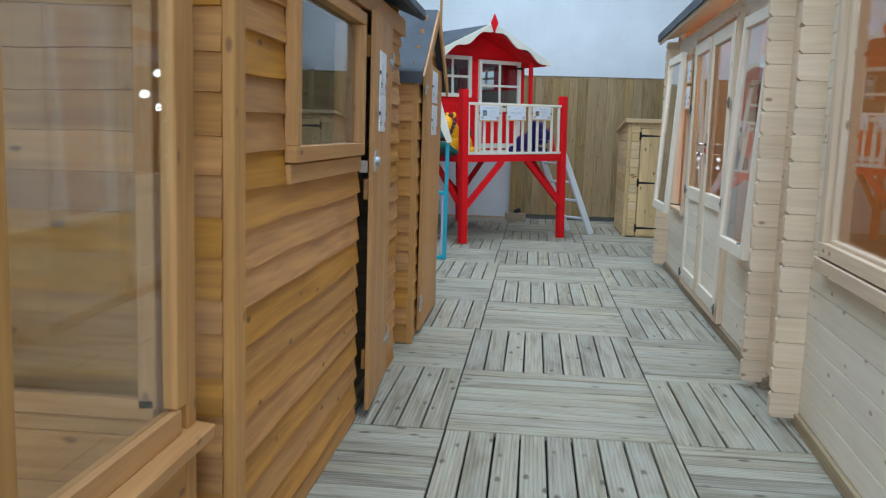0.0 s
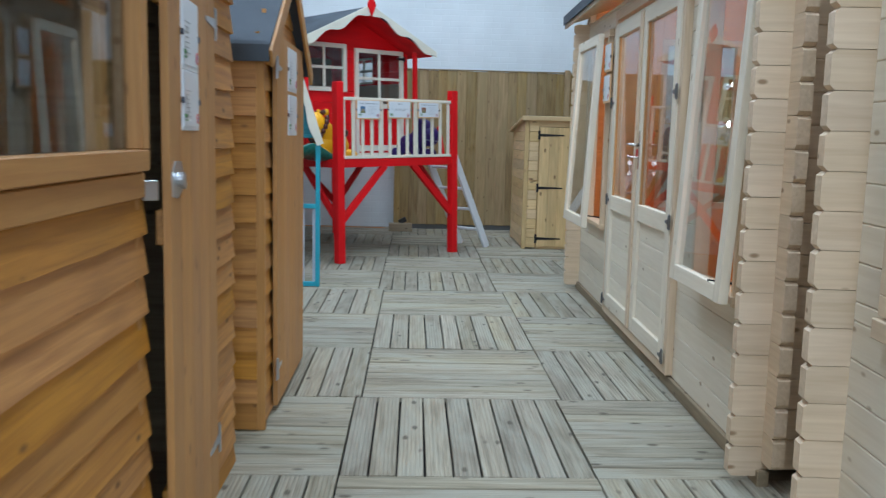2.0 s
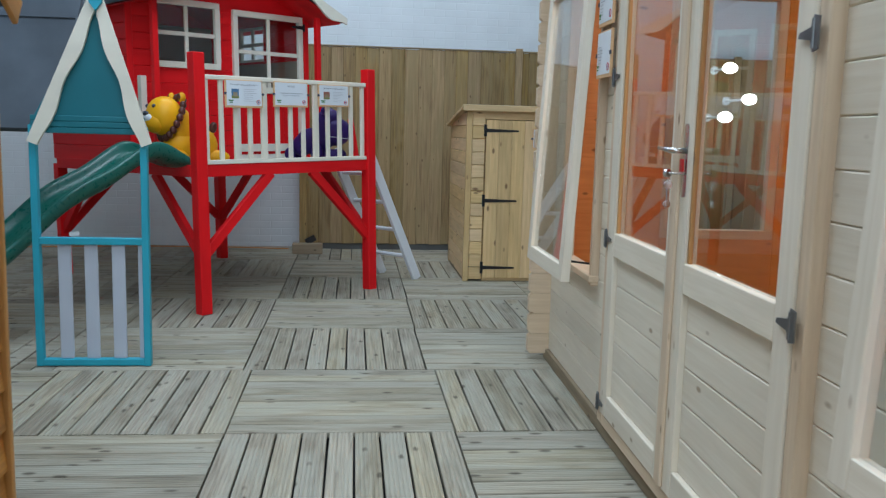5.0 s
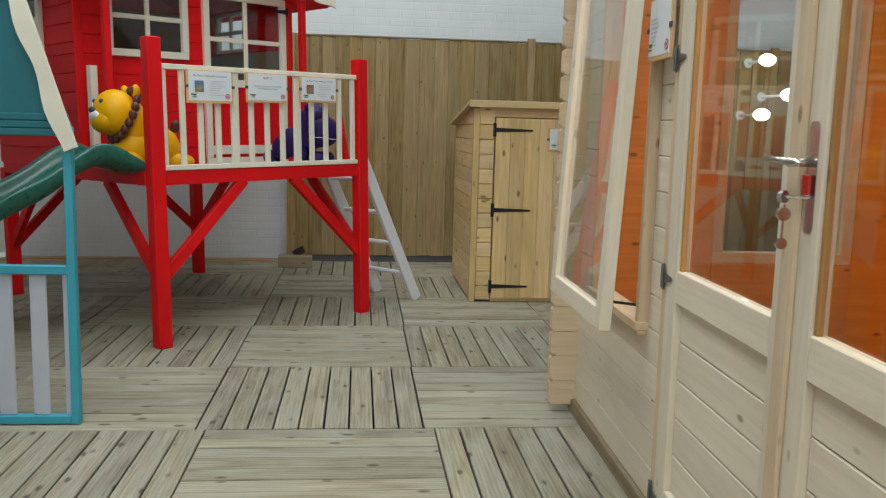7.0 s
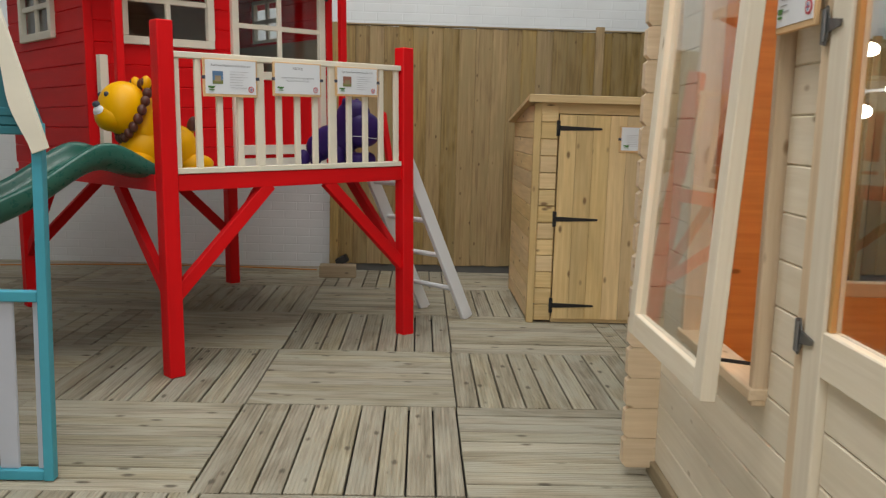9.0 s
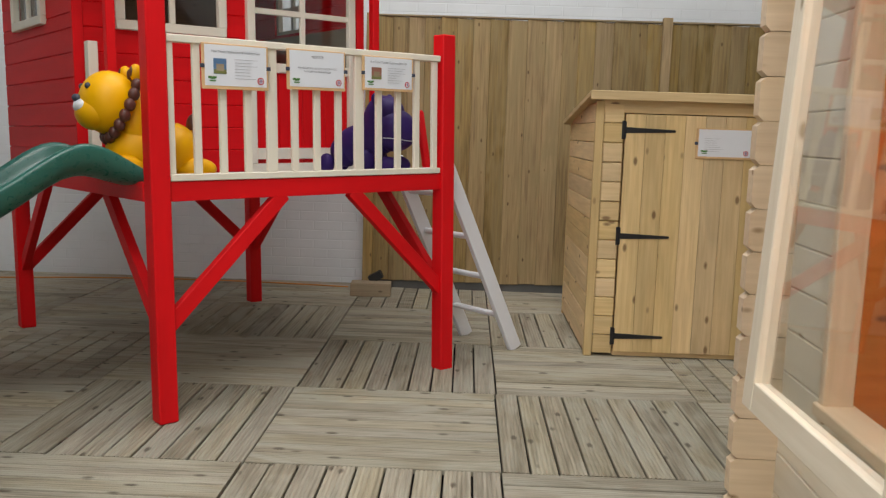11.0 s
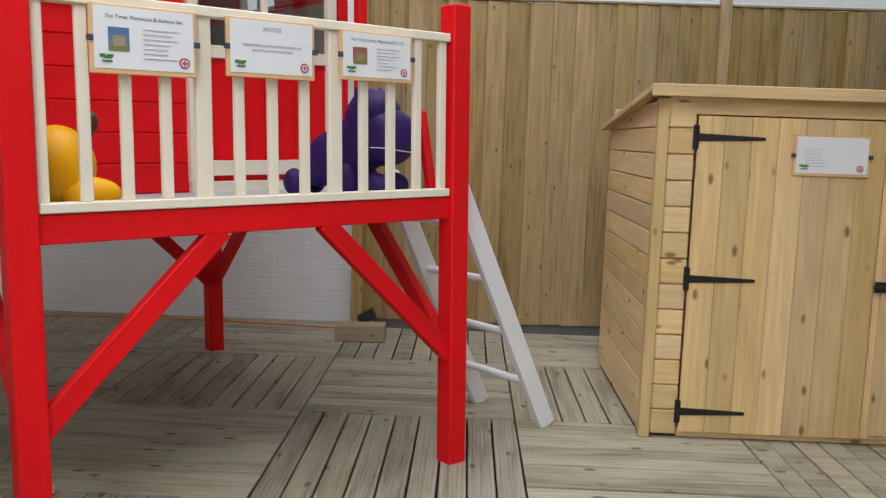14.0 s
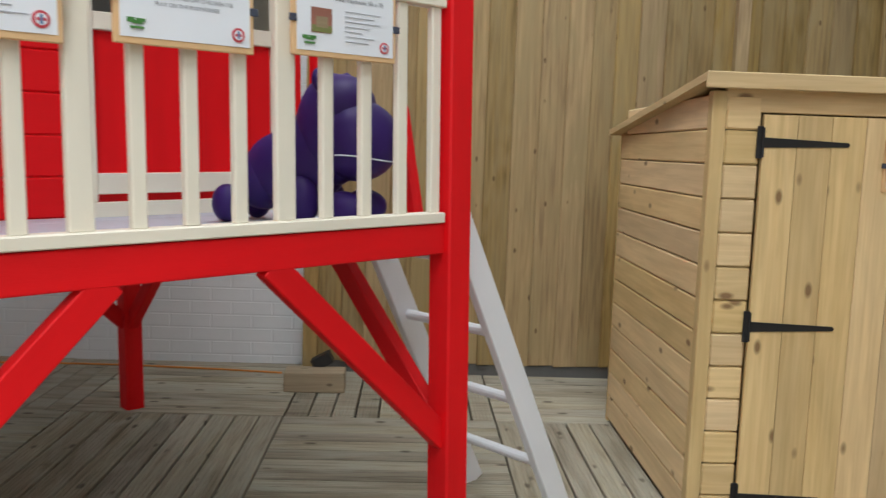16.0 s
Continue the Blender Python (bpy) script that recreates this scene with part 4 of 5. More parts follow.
bar("stile", OAKTRIM, (XD - 0.012, 1.165, 0.625), (XD - 0.012, 1.165, 2.1), 0.04, 0.065, wd)
bar("stile", OAKTRIM, (XD - 0.012, 0.35, 0.625), (XD - 0.012, 0.35, 2.1), 0.04, 0.065, wd)
pane("pane", (XD - 0.014, 1.2, 0.623), (XD - 0.010, D1 - 0.10, 2.1), wd)
pane("pane", (XD - 0.014, 0.385, 0.623), (XD - 0.010, 1.13, 2.1), wd)
we = link("window", box_mesh(1.3, 0.035, 0.05, OAKTRIM), along((-2.25, D1 - 0.02, 0.598), (XD - 0.08, D1 - 0.02, 0.598)), sd, "side window in golden planed framing")
bar("stile", OAKTRIM, (XD - 0.095, D1 - 0.02, 0.60), (XD - 0.095, D1 - 0.02, 2.1), 0.045, 0.035, we)
pane("pane", (-2.2, D1 - 0.022, 0.60), (XD - 0.118, D1 - 0.018, 2.1), we)
bar("head", OAKTRIM, (XD - 0.012, -0.9, 2.13), (XD - 0.012, D1, 2.13), 0.05, 0.06, sd)
bar("head", OAKTRIM, (-2.3, D1 - 0.02, 2.13), (XD - 0.04, D1 - 0.02, 2.13), 0.05, 0.06, sd)
slab("wall", OAKTRIM, (-2.33, -0.9, 0.0), (-2.3, D1, 0.55), sd, grain="y")
slab("wall", OAKTRIM, (-2.3, -0.93, 0.0), (XD, -0.9, 0.55), sd)
bar("corner_post", OAKTRIM, (-2.28, D1 - 0.02, 0.0), (-2.28, D1 - 0.02, 2.1), 0.05, 0.05, sd)
bar("corner_post", OAKTRIM, (XD - 0.02, -0.88, 0.0), (XD - 0.02, -0.88, 2.1), 0.05, 0.05, sd)
slab("floor_panel", OAKTRIM, (-2.3, -0.9, 0.02), (XD - 0.04, D1 - 0.04, 0.06), sd, grain="y")
# unseen roof, added to keep overhead light out of the glazed interior
part("roof", prism([(-2.42, 2.14), (-1.6, 2.42), (-0.78, 2.14), (-0.78, 2.18), (-1.6, 2.46), (-2.42, 2.18)], 2.95, FELT), FELT, sd, m=Matrix.Translation((0, -1.0, 0)))

# ---- pent garden store ----
store = thing("garden_store", (1.68, 11.7, 0), "low pale timber garden store with sloping lid and strap hinges", "garden store")
SX0, SX1, SY0, SY1 = 1.05, 2.33, 11.06, 12.25
slab("back_wall", STORE, (SX0, SY1 - 0.03, 0), (SX1, SY1, 1.32), store)
slab("side_frame", BEARER, (SX0 + 0.02, SY0 + 0.03, 0.02), (SX0 + 0.03, SY1 - 0.03, 1.3), store, 0)
slab("side_frame", BEARER, (SX1 - 0.03, SY0 + 0.03, 0.02), (SX1 - 0.02, SY1 - 0.03, 1.3), store, 0)
z = 0.015
while z < 1.40:
    top = min(z + 0.108, 1.43)
    cut = SY1 if top < 1.30 else min(SY0 + max(0.2, (1.45 - z) / 0.14 * 1.1), SY1)
    for xx, f in ((SX0, -1), (SX1, 1)):
        bar("side_board", STORE, (xx - f * 0.008, SY0 + 0.045, (z + top) / 2), (xx - f * 0.008, cut, (z + top) / 2), 0.016, top - z - 0.003, store, bevel=0.006)
    if z < 1.36:
        bar("front_board", STORE, (SX0 + 0.045, SY0 + 0.012, (z + top) / 2), (1.205, SY0 + 0.012, (z + top) / 2), 0.018, top - z - 0.003, store, bevel=0.006)
    z = top
bar("corner_post", STORE, (SX0 + 0.02, SY0 + 0.02, 0), (SX0 + 0.02, SY0 + 0.02, 1.43), 0.045, 0.045, store)
bar("corner_post", STORE, (SX1 - 0.02, SY0 + 0.02, 0), (SX1 - 0.02, SY0 + 0.02, 1.43), 0.045, 0.045, store)
bar("front_head", STORE, (SX0 + 0.04, SY0 + 0.014, 1.405), (SX1 - 0.04, SY0 + 0.014, 1.405), 0.02, 0.075, store)
bar("front_sill", STORE, (1.21, SY0 + 0.03, 0.02), (SX1 - 0.05, SY0 + 0.03, 0.02), 0.03, 0.035, store)
roof = link("lid", finish(prism([(SY0 - 0.05, 1.455), (SY1 + 0.05, 1.31), (SY1 + 0.05, 1.335), (SY0 - 0.05, 1.48)], SX1 - SX0 + 0.09, STORE), "lid", STORE),
            Matrix.Translation((SX1 + 0.045, 0, 0)) @ Matrix.Rotation(math.pi / 2, 4, "Z"), store, "sloping boarded lid")
bar("lid_edge", STORE, (SX0 - 0.045, SY0 - 0.058, 1.458), (SX1 + 0.045, SY0 - 0.058, 1.458), 0.016, 0.05, roof)
bar("lid_felt", FELT, (SX0 - 0.02, (SY0 + SY1) / 2, 1.4085), (SX1 + 0.02, (SY0 + SY1) / 2, 1.4085), SY1 - SY0 + 0.05, 0.006, roof, roll=-0.12)
sdoor = link("door", box_mesh(0.7, 0.016, 0.08, STORE), along((1.25, SY0 + 0.03, 0.7), (1.95, SY0 + 0.03, 0.7)), store, "shut door of upright pine boards")
for i in range(7):
    x_ = 1.212 + 0.109 * (i + 0.5)
    bar("door_board", STORE, (x_, SY0 + 0.006, 0.03), (x_, SY0 + 0.006, 1.362), 0.1075, 0.018, sdoor, bevel=0.0015)
for i in range(2):
    x_ = 1.978 + 0.12 * (i + 0.5)
    bar("fixed_board", STORE, (x_, SY0 + 0.008, 0.03), (x_, SY0 + 0.008, 1.362), 0.118, 0.018, store, bevel=0.002)
bar("cover_board", STORE, (2.04, SY0 - 0.008, 0.05), (2.04, SY0 - 0.008, 1.362), 0.07, 0.012, sdoor, bevel=0.002)
for z in (0.12, 0.69, 1.275):
    tee_hinge(sdoor, Matrix.Translation((1.212, SY0 - 0.0075, z)), 0.27, IRON, 0.10)
bm = prism([(-0.07, -0.022), (0.07, -0.022), (0.07, 0.022), (-0.07, 0.022)], 0.006, IRON)
cyl(bm, (-0.075, -0.004, 0), (0.075, -0.004, 0), 0.008)
link("bolt", finish(bm, "bolt", IRON), Matrix.Translation((2.045, SY0 - 0.02, 0.685)), sdoor, "black iron pad bolt")
for x_ in (1.99, 2.09):
    bar("bracket", IRON, (x_, SY0 - 0.012, 1.345), (x_, SY0 - 0.012, 1.395), 0.014, 0.012, store)
notice("notice", Matrix.Translation((1.755, SY0 - 0.012, 1.215)), 0.31, 0.165, "framed notice fixed to the store door", group="store notices")

# ---- red tower playhouse ----
TOWER = Matrix.Translation((-0.87, 9.70, 0)) @ Matrix.Rotation(radians(-1.3), 4, "Y") @ Matrix.Rotation(math.atan2(0.665, 0.747), 4, "Z")
FRAME.append(TOWER)
tower = thing("tower_playhouse", (0.75, 1.0, 0), "red raised wooden playhouse on posts with a cream balcony rail", "playhouse")
PW, PD = 1.504, 2.08
for u, v, h, low in ((0, 0, 1.725, 0.0), (PW, 0, 1.69, -0.034), (0, PD, 0.95, 0.0), (PW, PD, 0.95, 0.0)):
    bar("post", RED, (u, v, low + (0.03 if v > 1 and u < 1 else 0)), (u, v, h), 0.082, 0.082, tower, bevel=0.005)
for i in range(10):
    v = 0.03 + 0.21 * i
    slab("platform_board", PAPERBLUE, (0.01, v, 0.965), (PW - 0.01, v + 0.207, 0.99), tower)
for v in (-0.0, PD):
    bar("beam", RED, (0.04, v, 0.958), (PW - 0.04, v, 0.958), 0.045, 0.08, tower)
for u in (0.0, PW):
    bar("beam", RED, (u + (-0.02 if u == 0 else 0.02), 0.04, 0.958), (u + (-0.02 if u == 0 else 0.02), PD - 0.04, 0.958), 0.05, 0.08, tower)
# knee braces
for (u, v) in ((0, 0), (PW, 0), (0, PD), (PW, PD)):
    su = 1 if u == 0 else -1
    sv = 1 if v == 0 else -1
    bar("brace", RED, (u + su * 0.02, v, 0.40), (u + su * 0.57, v, 0.93), 0.042, 0.065, tower)
    bar("brace", RED, (u, v + sv * 0.02, 0.40), (u, v + sv * 0.57, 0.925), 0.042, 0.065, tower)
# balcony rail
rail = link("rail", box_mesh(PW - 0.09, 0.045, 0.03, CREAM), along((0.045, -0.005, 1.57), (PW - 0.045, -0.005, 1.57)), tower, "cream painted slatted balcony rail")
bar("bottom_rail", CREAM, (0.045, -0.005, 1.015), (PW - 0.045, -0.005, 1.015), 0.05, 0.028, rail)
for i in range(13):
    u = 0.06 + 0.1145 * i
    w = 0.05 if i in (4, 8) else 0.032
    bar("baluster", CREAM, (u, -0.005, 1.028), (u, -0.005, 1.556), w, 0.022, rail)
bar("short_post", CREAM, (-0.02, 0.66, 0.99), (-0.02, 0.66, 1.60), 0.045, 0.05, tower)
bar("grab_handle", RED, (PW + 0.066, 0.20, 0.94), (PW + 0.066, 0.285, 1.32), 0.036, 0.05, tower, bevel=0.012)
# house
H0, HU0, HU1, HZ, HV1 = 0.80, -0.03, 1.53, 2.14, 2.12
WIN = (0.16, 0.68, 1.70, 2.15)
DR = (0.84, 1.47, 1.0, 2.12)
front = link("front_wall", box_mesh(0.02, 0.02, HZ - 1.0, RED), Matrix.Translation((HU0 + 0.012, H0 + 0.03, (HZ + 1.0) / 2)), tower)
flush(front, "wall_board", (HU0, H0), (HU1, H0), 0.99, 2.16, 0.115, RED, (0, -1), openings=[(WIN[0] - HU0, WIN[1] - HU0, WIN[2], WIN[3]), (DR[0] - HU0, DR[1] - HU0, 0.9, DR[3])], thick=0.02, bevel=0.005)
left = link("side_wall", box_mesh(0.02, 0.02, HZ - 1.0, RED), Matrix.Translation((HU0 + 0.04, HV1 - 0.03, (HZ + 1.0) / 2)), tower)
flush(left, "wall_board", (HU0, HV1), (HU0, H0 + 0.02), 0.99, HZ, 0.115, RED, (-1, 0), openings=[(HV1 - 1.80, HV1 - 1.30, 1.75, 2.10)], thick=0.02, bevel=0.005)
right = link("side_wall", box_mesh(0.02, 0.02, HZ - 1.0, RED), Matrix.Translation((HU1 - 0.04, HV1 - 0.03, (HZ + 1.0) / 2)), tower)
flush(right, "wall_board", (HU1, H0 + 0.02), (HU1, HV1), 0.99, HZ, 0.115, RED, (1, 0), openings=[(0.53, 0.91, 1.82, 2.12)], thick=0.02, bevel=0.005)
back = link("back_wall", box_mesh(0.02, 0.02, HZ - 1.0, RED), Matrix.Translation((HU1 - 0.06, HV1 - 0.05, (HZ + 1.0) / 2)), tower)
flush(back, "wall_board", (HU1 - 0.02, HV1), (HU0 + 0.02, HV1), 0.99, 2.16, 0.115, RED, (0, 1), thick=0.02, bevel=0.005)
for lo, hi in (((HU0 + 0.021, H0 + 0.03, 1.0), (HU0 + 0.026, HV1 - 0.03, 1.745)), ((HU0 + 0.03, HV1 - 0.03, 1.0), (HU1 - 0.03, HV1 - 0.022, 2.14)), ((HU1 - 0.026, H0 + 0.03, 1.0), (HU1 - 0.021, HV1 - 0.03, 1.80))):
    slab("lining", BEARER, lo, hi, back, 0)
for u in (HU0 - 0.004, HU1 + 0.004):
    bar("corner_trim", RED, (u, H0 - 0.006, 0.99), (u, H0 - 0.006, HZ), 0.05, 0.02, front)


def cross_window(name, parent, m, w, h, label, red_from=None):
    """A cream frame with cross bars in local x, z (from the lower left corner), face towards local -y."""
    FRAME.append(FRAME[-1] @ m)
    t = 0.045
    ob = link(name, box_mesh(w + 0.04, 0.035, t, CREAM), along((-0.02, -0.012, 0.0), (w + 0.02, -0.012, 0.0)), parent, label)
    bar("head", CREAM, (-0.02, -0.012, h), (w + 0.02, -0.012, h), 0.035, t, ob)
    bar("stile", CREAM, (0, -0.012, t / 2), (0, -0.012, h - t / 2), t, 0.035, ob)
    bar("stile", CREAM, (w, -0.012, t / 2), (w, -0.012, h - t / 2), t, 0.035, ob)
    z0 = t / 2
    if red_from is not None:
        z0 = red_from
        bar("mid_rail", CREAM, (t / 2, -0.010, z0), (w - t / 2, -0.010, z0), 0.03, 0.05, ob)
        bar("bottom_rail", CREAM, (t / 2, -0.010, 0.075), (w - t / 2, -0.010, 0.075), 0.03, 0.06, ob)
        for i in range(4):
            a = t / 2 + (w - t) * i / 4
            slab("door_board", RED, (a + 0.001, -0.004, 0.02), (a + (w - t) / 4 - 0.001, 0.012, z0), ob, 0.003, grain="z")
        z0 += 0.025
    zc = (z0 + h - t / 2) / 2
    bar("glazing_bar", CREAM, (t / 2, -0.008, zc), (w - t / 2, -0.008, zc), 0.02, 0.03, ob)
    bar("glazing_bar", CREAM, (w / 2, -0.0082, z0), (w / 2, -0.0082, h - t / 2), 0.03, 0.0195, ob)
    pane("pane", (t / 2, 0.0, z0), (w - t / 2, 0.003, h - t / 2), ob)
    FRAME.pop()
    return ob


cross_window("window", tower, Matrix.Translation((WIN[0], H0, WIN[2])), WIN[1] - WIN[0], WIN[3] - WIN[2], "cream four-pane window")
hd = cross_window("door", tower, Matrix.Translation((DR[0], H0, 1.01)), DR[1] - DR[0], DR[3] - 1.01, "red half-glazed door in a cream frame", red_from=0.53)
tee_hinge(hd, Matrix.Translation((DR[1] + 0.02, H0 - 0.034, 2.06)) @ Matrix.Rotation(math.pi, 4, "Y"), 0.11, IRON, 0.06)
cross_window("window", tower, Matrix.Translation((HU0, 1.80, 1.75)) @ Matrix.Rotation(-math.pi / 2, 4, "Z"), 0.50, 0.34, "small cream four-pane window")
cross_window("window", tower, Matrix.Translation((HU1, H0 + 0.55, 1.82)) @ Matrix.Rotation(math.pi / 2, 4, "Z"), 0.38, 0.30, "small cream four-pane side window")
for u in (0.03, 1.47):
    bar("porch_post", RED, (u, 0.56, 0.99), (u, 0.56, 2.12), 0.042, 0.042, tower)
# roof with scalloped bargeboards
RV0, RV1, EU, EZ, AZ = 0.44, 2.26, 0.90, 2.09, 2.50
slope = (AZ - EZ) / EU
roof = link("roof", finish(prism([(0.75 - EU, EZ), (0.75, AZ), (0.75 + EU, EZ), (0.75 + EU, EZ + 0.03), (0.75, AZ + 0.03), (0.75 - EU, EZ + 0.03)], RV1 - RV0, FELT), "roof", FELT), Matrix.Translation((0, RV0, 0)), tower, "grey felt pitched roof")
part("soffit", prism([(0.75 - EU + 0.02, EZ - 0.012), (0.75, AZ - 0.013), (0.75 + EU - 0.02, EZ - 0.012), (0.75 + EU - 0.02, EZ - 0.004), (0.75, AZ - 0.004), (0.75 - EU + 0.02, EZ - 0.004)], RV1 - RV0 - 0.04, RED), RED, roof, m=Matrix.Translation((0, RV0 + 0.02, 0)))
for v in (H0, HV1 - 0.02):
    part("gable_panel", prism([(HU0 - 0.04, 2.155), (0.75, AZ - 0.02), (HU1 + 0.04, 2.155), (HU1 + 0.04, 2.145), (HU0 - 0.04, 2.145)], 0.02, RED), RED, roof, m=Matrix.Translation((0, v, 0)))
for v in (RV0 - 0.02, RV1):
    for s in (-1, 1):
        top = [(0.75 + s * (EU + 0.02) * k / 12, AZ + 0.045 - slope * (EU + 0.02) * k / 12) for k in range(13)]
        low = []
        for k in range(37):
            q = k / 36
            depth = 0.075 + 0.03 * math.cos(q * 5 * math.pi) * (1 - 0.2 * q)
            low.append((0.75 + s * (EU + 0.02) * q, AZ + 0.045 - slope * (EU + 0.02) * q - depth))
        part("bargeboard", prism(top + low[::-1], 0.018, CREAM), CREAM, roof, m=Matrix.Translation((0, v, 0)))
part("finial", prism([(0.75, AZ + 0.14), (0.80, AZ + 0.04), (0.75, AZ - 0.07), (0.70, AZ + 0.04)], 0.02, RED), RED, roof, m=Matrix.Translation((0, RV0 - 0.042, 0)))
# ladder
ladder = thing("ladder", (1.85, 0.28, 0), "white painted wooden ladder leaning on the platform", "ladder")
for v in (0.075, 0.50):
    bar("side_rail", WHITE, (2.12, v, -0.035), (1.575, v, 1.06), 0.032, 0.085, ladder)
for i in range(4):
    z = 0.17 + 0.235 * i
    u = 2.12 - (z + 0.035) / 1.095 * 0.545
    bm = bmesh.new()
    cyl(bm, (u, 0.09, z), (u, 0.485, z), 0.017)
    part("rung", bm, WHITE, ladder)

# slide
slide = thing("slide", (-0.9, 0.28, 0), "dark green wavy plastic slide hooked on the platform edge", "slide")
SP = [(-0.04, 1.0), (0.05, 1.015), (0.15, 1.05), (0.25, 1.065), (0.35, 1.03), (0.48, 0.94), (0.6, 0.87), (0.74, 0.82), (0.87, 0.74), (1.0, 0.63), (1.15, 0.50), (1.3, 0.40), (1.45, 0.33), (1.6, 0.24), (1.85, 0.12), (2.1, 0.055)]
bm = bmesh.new()
rows = []
for s, z in SP:
    rim = 0.02 + 0.08 * min(1.0, max(0.0, (s + 0.04) / 0.25))
    row = []
    for q, dz in ((0.02, -0.045), (0.0, rim - 0.03), (0.012, rim), (0.04, rim), (0.055, rim - 0.02), (0.075, 0.01), (0.12, 0.0), (0.225, -0.006), (0.33, 0.0), (0.375, 0.01), (0.395, rim - 0.02), (0.41, rim), (0.438, rim), (0.45, rim - 0.03), (0.43, -0.045)):
        row.append(bm.verts.new((-s, 0.055 + q, max(z + dz, 0.004 + dz * 0.05) if z + dz < 0.01 else z + dz)))
    rows.append(row)
for a, b in zip(rows, rows[1:]):
    for i in range(len(a) - 1):
        bm.faces.new((a[i], a[i + 1], b[i + 1], b[i]))
    bm.faces.new((a[-1], a[0], b[0], b[-1]))
bm.faces.new(rows[0])
bm.faces.new(rows[-1])
bmesh.ops.recalc_face_normals(bm, faces=bm.faces[:])
so = part("chute", bm, GREENP, slide, smooth=True)
sub = so.modifiers.new("round", "SUBSURF")
sub.levels = sub.render_levels = 2
slab("label_plate", PAPER, (-0.86, 0.048, 0.60), (-0.80, 0.051, 0.625), slide, 0)

# notices on the rail
notice("notice", Matrix.Translation((0.335, -0.045, 1.468)), 0.30, 0.185, "framed notice about a playhouse and activity set on the balcony rail", "Fun Time: Playhouse & Activity Set", picture=LOGOBLUE)
notice("notice", Matrix.Translation((0.728, -0.045, 1.475)), 0.30, 0.175, "framed safety notice on the balcony rail", "NOTICE", (("PLEASE DO NOT ALLOW CHILDREN TO", 0.66), ("PLAY ON THE PLAYHOUSES", 0.46)), bars=False)
notice("notice", Matrix.Translation((1.122, -0.045, 1.478)), 0.295, 0.16, "framed notice about a tower playhouse on the balcony rail", "Fun Time: Tower Playhouse 5ft x 7ft", picture=BRICKRED)


# ---- toys on the balcony ----
def toy(name, blobs):
    """Rounded forms in one mesh; each is (material index, centre, radii, turn)."""
    me = bpy.data.meshes.new(name)
    bm = bmesh.new()
    for mi, c, r, rot in blobs:
        before = set(bm.faces)
        blob(bm, c, r, 20, rot)
        for f in bm.faces:
            if f not in before:
                f.material_index, f.smooth = mi, True
    bm.to_mesh(me)
    bm.free()
    return me


RX, RY, RZ = (lambda d: Matrix.Rotation(radians(d), 4, "X")), (lambda d: Matrix.Rotation(radians(d), 4, "Y")), (lambda d: Matrix.Rotation(radians(d), 4, "Z"))
# lion: x forward
lion_parts = [
    (0, (-0.01, 0, 0.135), (0.20, 0.125, 0.135), RY(-6)), (0, (0.035, 0, 0.25), (0.12, 0.115, 0.16), RY(20)), (0, (-0.14, 0, 0.13), (0.13, 0.13, 0.125), None),
    (0, (0.165, 0, 0.335), (0.14, 0.135, 0.135), RY(10)), (0, (0.235, 0, 0.295), (0.088, 0.10, 0.078), None),
    (0, (0.055, 0.085, 0.46), (0.03, 0.028, 0.038), None), (0, (0.055, -0.085, 0.46), (0.03, 0.028, 0.038), None),
    (1, (0.072, 0.088, 0.463), (0.017, 0.016, 0.024), None), (1, (0.072, -0.088, 0.463), (0.017, 0.016, 0.024), None),
    (0, (0.12, 0.09, 0.06), (0.125, 0.05, 0.055), RZ(12)), (0, (0.12, -0.09, 0.06), (0.125, 0.05, 0.055), RZ(-12)),
    (0, (-0.225, 0.10, 0.05), (0.10, 0.05, 0.05), RZ(-15)), (0, (-0.225, -0.10, 0.05), (0.10, 0.05, 0.05), RZ(15)),
    (1, (-0.25, 0, 0.255), (0.032, 0.028, 0.045), RY(-25)), (0, (-0.235, 0, 0.20), (0.018, 0.018, 0.06), RY(-20)),
    (2, (0.292, 0, 0.318), (0.036, 0.062, 0.034), None), (3, (0.313, 0, 0.352), (0.02, 0.03, 0.017), None),
    (3, (0.272, 0.055, 0.402), (0.014, 0.014, 0.013), None), (3, (0.272, -0.055, 0.402), (0.014, 0.014, 0.013), None)]
for i in range(20):
    a = 2 * math.pi * i / 20
    lion_parts.append((1, (0.105 - 0.075 * math.cos(a), 0.137 * math.sin(a), 0.325 + 0.142 * math.cos(a)), (0.027, 0.023, 0.028), None))
me = toy("toy_lion", lion_parts)
for mm in (YELLOWP, BROWNP, WHITE, INK):
    me.materials.append(mm)
tagged(link("toy_lion", me, Matrix.Translation((0.05, 0.25, 0.992)) @ Matrix.Rotation(math.pi - 0.08, 4, "Z") @ Matrix.Diagonal((0.85, 0.9, 0.97, 1))), "yellow plastic ride-on toy lion with a brown mane", "toy")
